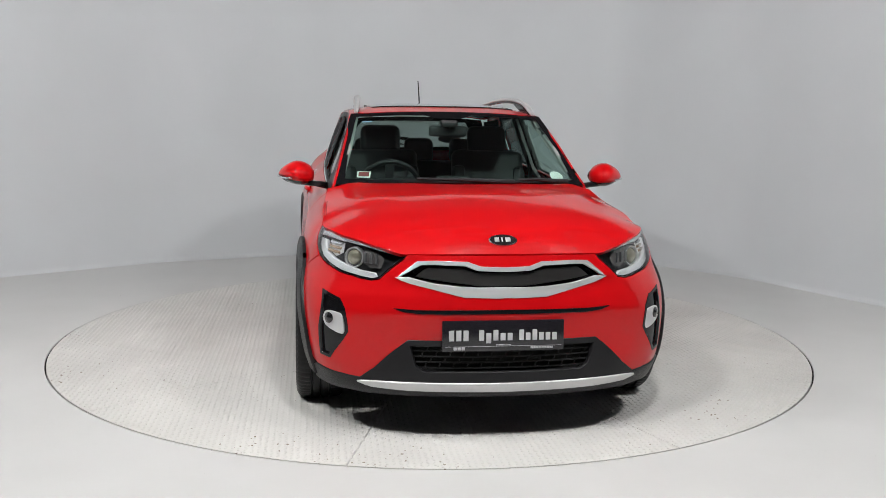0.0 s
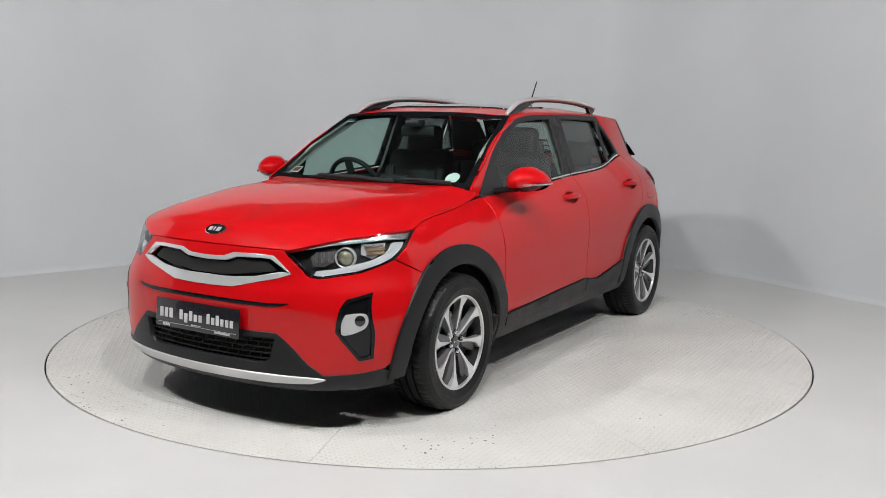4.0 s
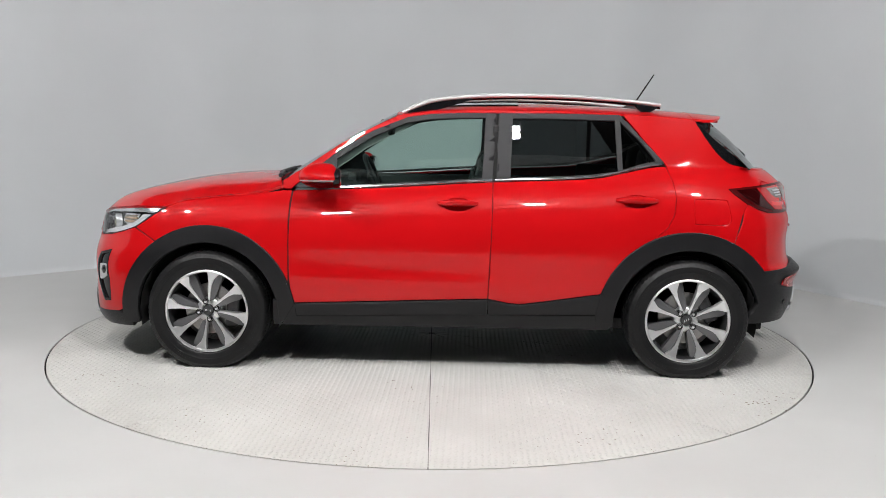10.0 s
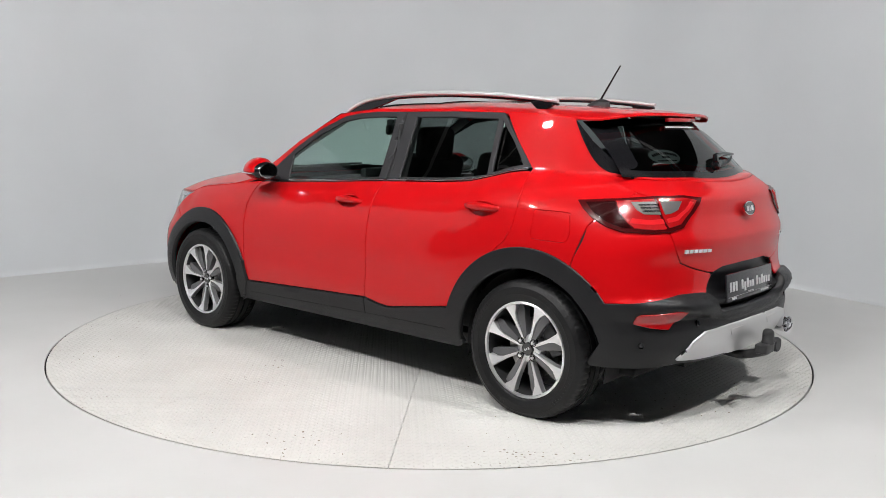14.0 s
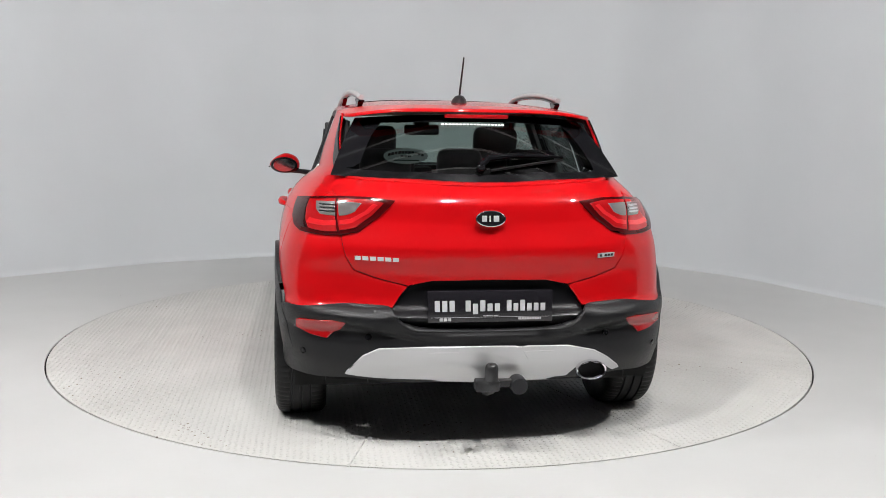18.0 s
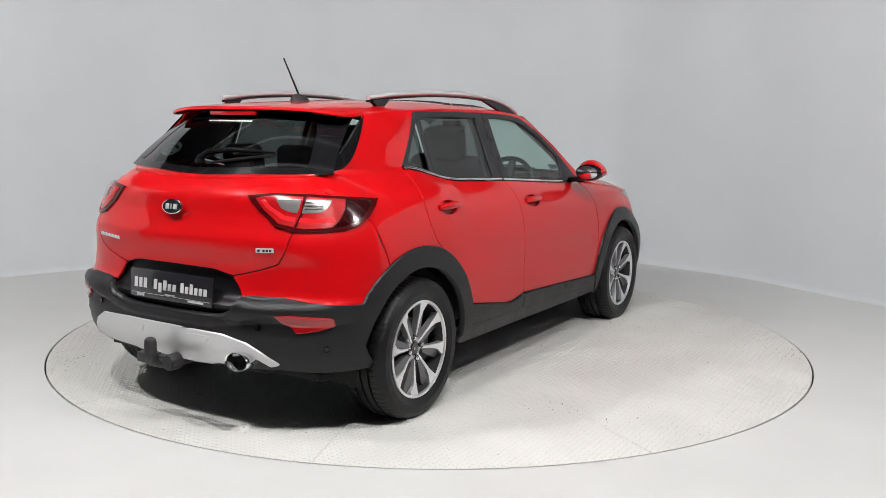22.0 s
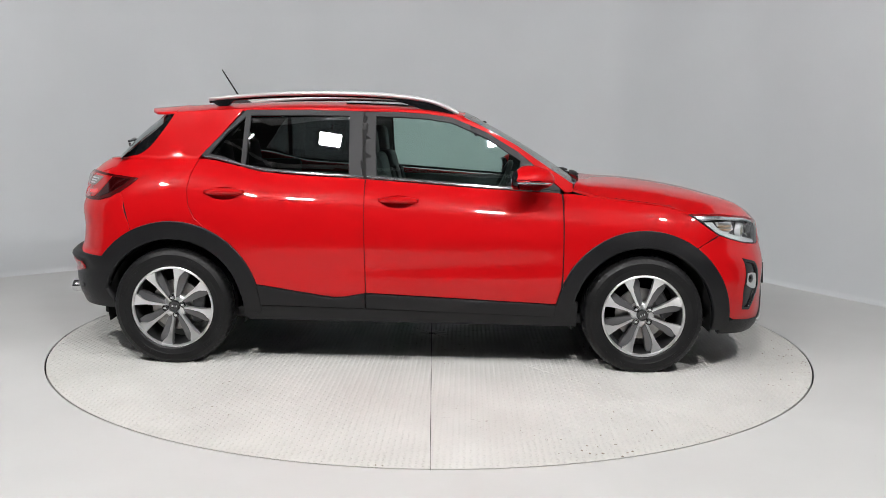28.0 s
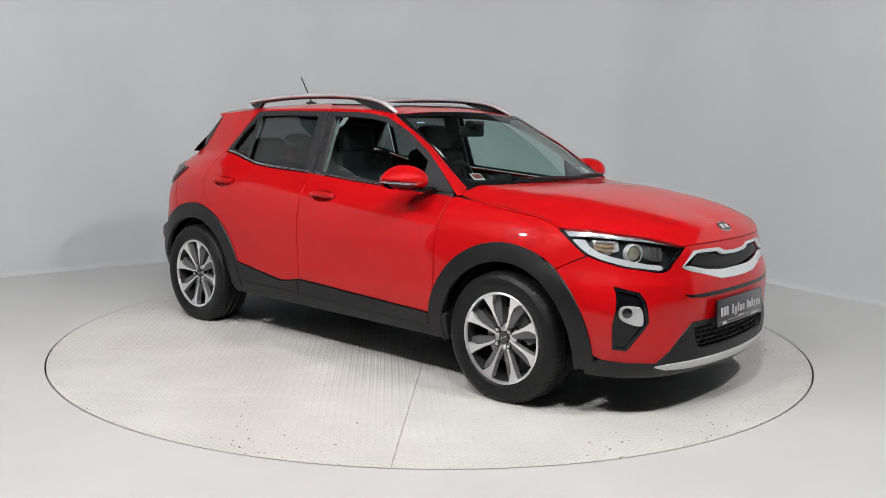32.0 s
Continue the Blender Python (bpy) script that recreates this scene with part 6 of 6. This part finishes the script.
    # seats
    def seat(x, y, w, parts, low=0.0):
        cush = box(0.50, w, 0.15, (x + 0.22, y, 0.58), 0.05, 3, pose(0, 0, 0, 0, -8, 0))
        s = S("seat", cush, LEATHER, "black leather seat")
        part("backrest", bm_mesh(join(box(0.13, w - 0.02, 0.62 - low, (x - 0.09, y, 0.86 - low / 2), 0.05, 3, pose(0, 0, 0, 0, -14, 0)), box(0.12, 0.09, 0.50, (x - 0.05, y + w / 2 - 0.05, 0.82), 0.04, 2, pose(0, 0, 0, 0, -14, 0)), box(0.12, 0.09, 0.50, (x - 0.05, y - w / 2 + 0.05, 0.82), 0.04, 2, pose(0, 0, 0, 0, -14, 0))), True), LEATHER, s)
        for hy, hw in parts:
            h = box(0.10, hw, 0.19, (x - 0.185, y + hy, 1.225 - low), 0.045, 3, pose(0, 0, 0, 0, -8, 0))
            part("headrest", bm_mesh(h, True), LEATHER, s)
            part("headrest_post", bm_mesh(join(*[tube([(x - 0.165, y + hy + d, 1.08 - low), (x - 0.18, y + hy + d, 1.18 - low)], 0.006, 6) for d in (-0.06, 0.06)]), True), CHROME, s)
    seat(-0.08, 0.355, 0.50, [(0, 0.26)])
    seat(-0.08, -0.355, 0.50, [(0, 0.26)])
    seat(-0.95, 0.0, 1.22, [(0.36, 0.25), (0, 0.22), (-0.36, 0.25)], 0.10)
    im = S("interior_mirror", box(0.03, 0.23, 0.065, (0.37, 0.0, 1.290), 0.018, 3), CABIN, "black interior mirror")
    part("mirror_arm", bm_mesh(join(tube([(0.40, 0, 1.31), (0.41, 0, 1.325)], 0.012, 8), box(0.08, 0.10, 0.04, (0.395, 0, 1.335), 0.012)), True), CABIN, im)
    # screen stickers
    tint = [(-0.86, 0.832), (-0.765, 0.836), (-0.765, 0.852), (-0.86, 0.848)]
    single("screen_sticker", patch(tint, windscreen, (0.03, 0.02), out=(1, 0, 1), ret=0, lift=0.003), mat("pale_blue_sticker", (0.20, 0.36, 0.50), 0.5), car, "small pale blue screen sticker")
    disc = [(0.80 + 0.055 * math.cos(t), 0.13 + 0.060 * math.sin(t)) for t in np.linspace(0, 2 * math.pi, 25)[:-1]]
    d = single("tax_disc", patch(disc, windscreen, (0.03, 0.03), out=(1, 0, 1), ret=0, lift=-0.004), WHITE_PAPER, car, "round pale paper disc")
    lab = [(-0.83, 0.10), (-0.725, 0.10), (-0.725, 0.175), (-0.83, 0.175)]
    d = single("screen_sticker", patch(lab, windscreen, (0.03, 0.03), out=(1, 0, 1), ret=0, lift=-0.004), WHITE_PAPER, car, "small white and red screen sticker")
    part("sticker_print", patch(shrink(lab, 0.012), windscreen, (0.02, 0.02), out=(1, 0, 1), ret=0, lift=-0.002), mat("dull_red_print", (0.25, 0.05, 0.05), 0.5), d)


# ---- flood lamps on the rig ----
def build_lamps():
    for k, (lx, ly, lz) in enumerate(LAMPS):
        tgt = Vector((lx * 0.15, 0.3, 0.6))
        m = look((lx, ly, lz), tgt)
        root = new("flood_lamp")
        root.matrix_world = m
        tagged(root, "white flood lamp of six square panels on the ceiling rig", "lamp", "flood lamps on the rig")
        part("lamp_housing", bm_mesh(box(0.32, 0.19, 0.05, (0, 0, 0.05), 0.01), True), STEEL_DARK, root)
        for i in range(3):
            for j in range(2):
                part("led_panel", bm_mesh(box(0.080, 0.062, 0.01, ((i - 1) * 0.092, (j - 0.5) * 0.074, 0.015), 0.003)), GLOW, root)
        part("lamp_bracket", bm_mesh(tube([(0, 0, 0.07), tuple(m.inverted() @ Vector((lx, ly - 0.04, lz + 0.10))), tuple(m.inverted() @ Vector((lx, ly - 0.04, HEIGHT)))], 0.015, 8), True), STEEL_DARK, root)


build_room()
build_lamps()
table = build_turntable()
car = build_car()
build_wheels(car)
build_front(car)
build_rear(car)
build_flanks(car)
build_cabin(car)


def settle(root):
    """The body sits on its springs: lower by a finger, with the ends drawn in a little."""
    done = set()
    for o in root.children_recursive:
        up = o
        while up.parent is not root:
            up = up.parent
        if o.type != "MESH" or o.data.name in done or up.name.startswith(("front_wheel", "rear_wheel")):
            continue
        done.add(o.data.name)
        co = np.empty(len(o.data.vertices) * 3)
        o.data.vertices.foreach_get("co", co)
        co = co.reshape(-1, 3)
        x, z = co[:, 0].copy(), co[:, 2].copy()
        high = np.clip((z - 1.12) / 0.25, 0, 1)
        fore, aft = np.clip((x - 0.9) / 1.1, 0, 1), np.clip((-x - 0.9) / 1.0, 0, 1)
        wide = np.maximum(np.clip((np.abs(co[:, 1]) - 0.25) / 0.45, 0, 1), np.clip((np.abs(x) - 1.75) / 0.2, 0, 1))
        wide = np.maximum(wide, 0.8 * np.clip((x - 0.95) / 0.2, 0, 1))
        co[:, 1] *= 1 - (0.016 * fore ** 2 + 0.006 * aft ** 2 + 0.018 * aft ** 2 * np.clip((0.85 - z) / 0.25, 0, 1)) * (1 - high)
        co[:, 2] -= (0.016 + 0.007 * np.clip((0.8 - z) / 0.4, 0, 1) + (0.010 * fore + 0.012 * aft) * np.clip(z / 0.9, 0, 1)) * (1 - high) * wide
        o.data.vertices.foreach_set("co", co.ravel())
        o.data.update()


settle(car)


def motions():
    turn = [(t, pose(0, 0, 0, 0, 0, -82.42 - 9.986 * t)) for t in range(0, 33, 2)]
    walk(table, turn)
    walk(car, turn)


motions()
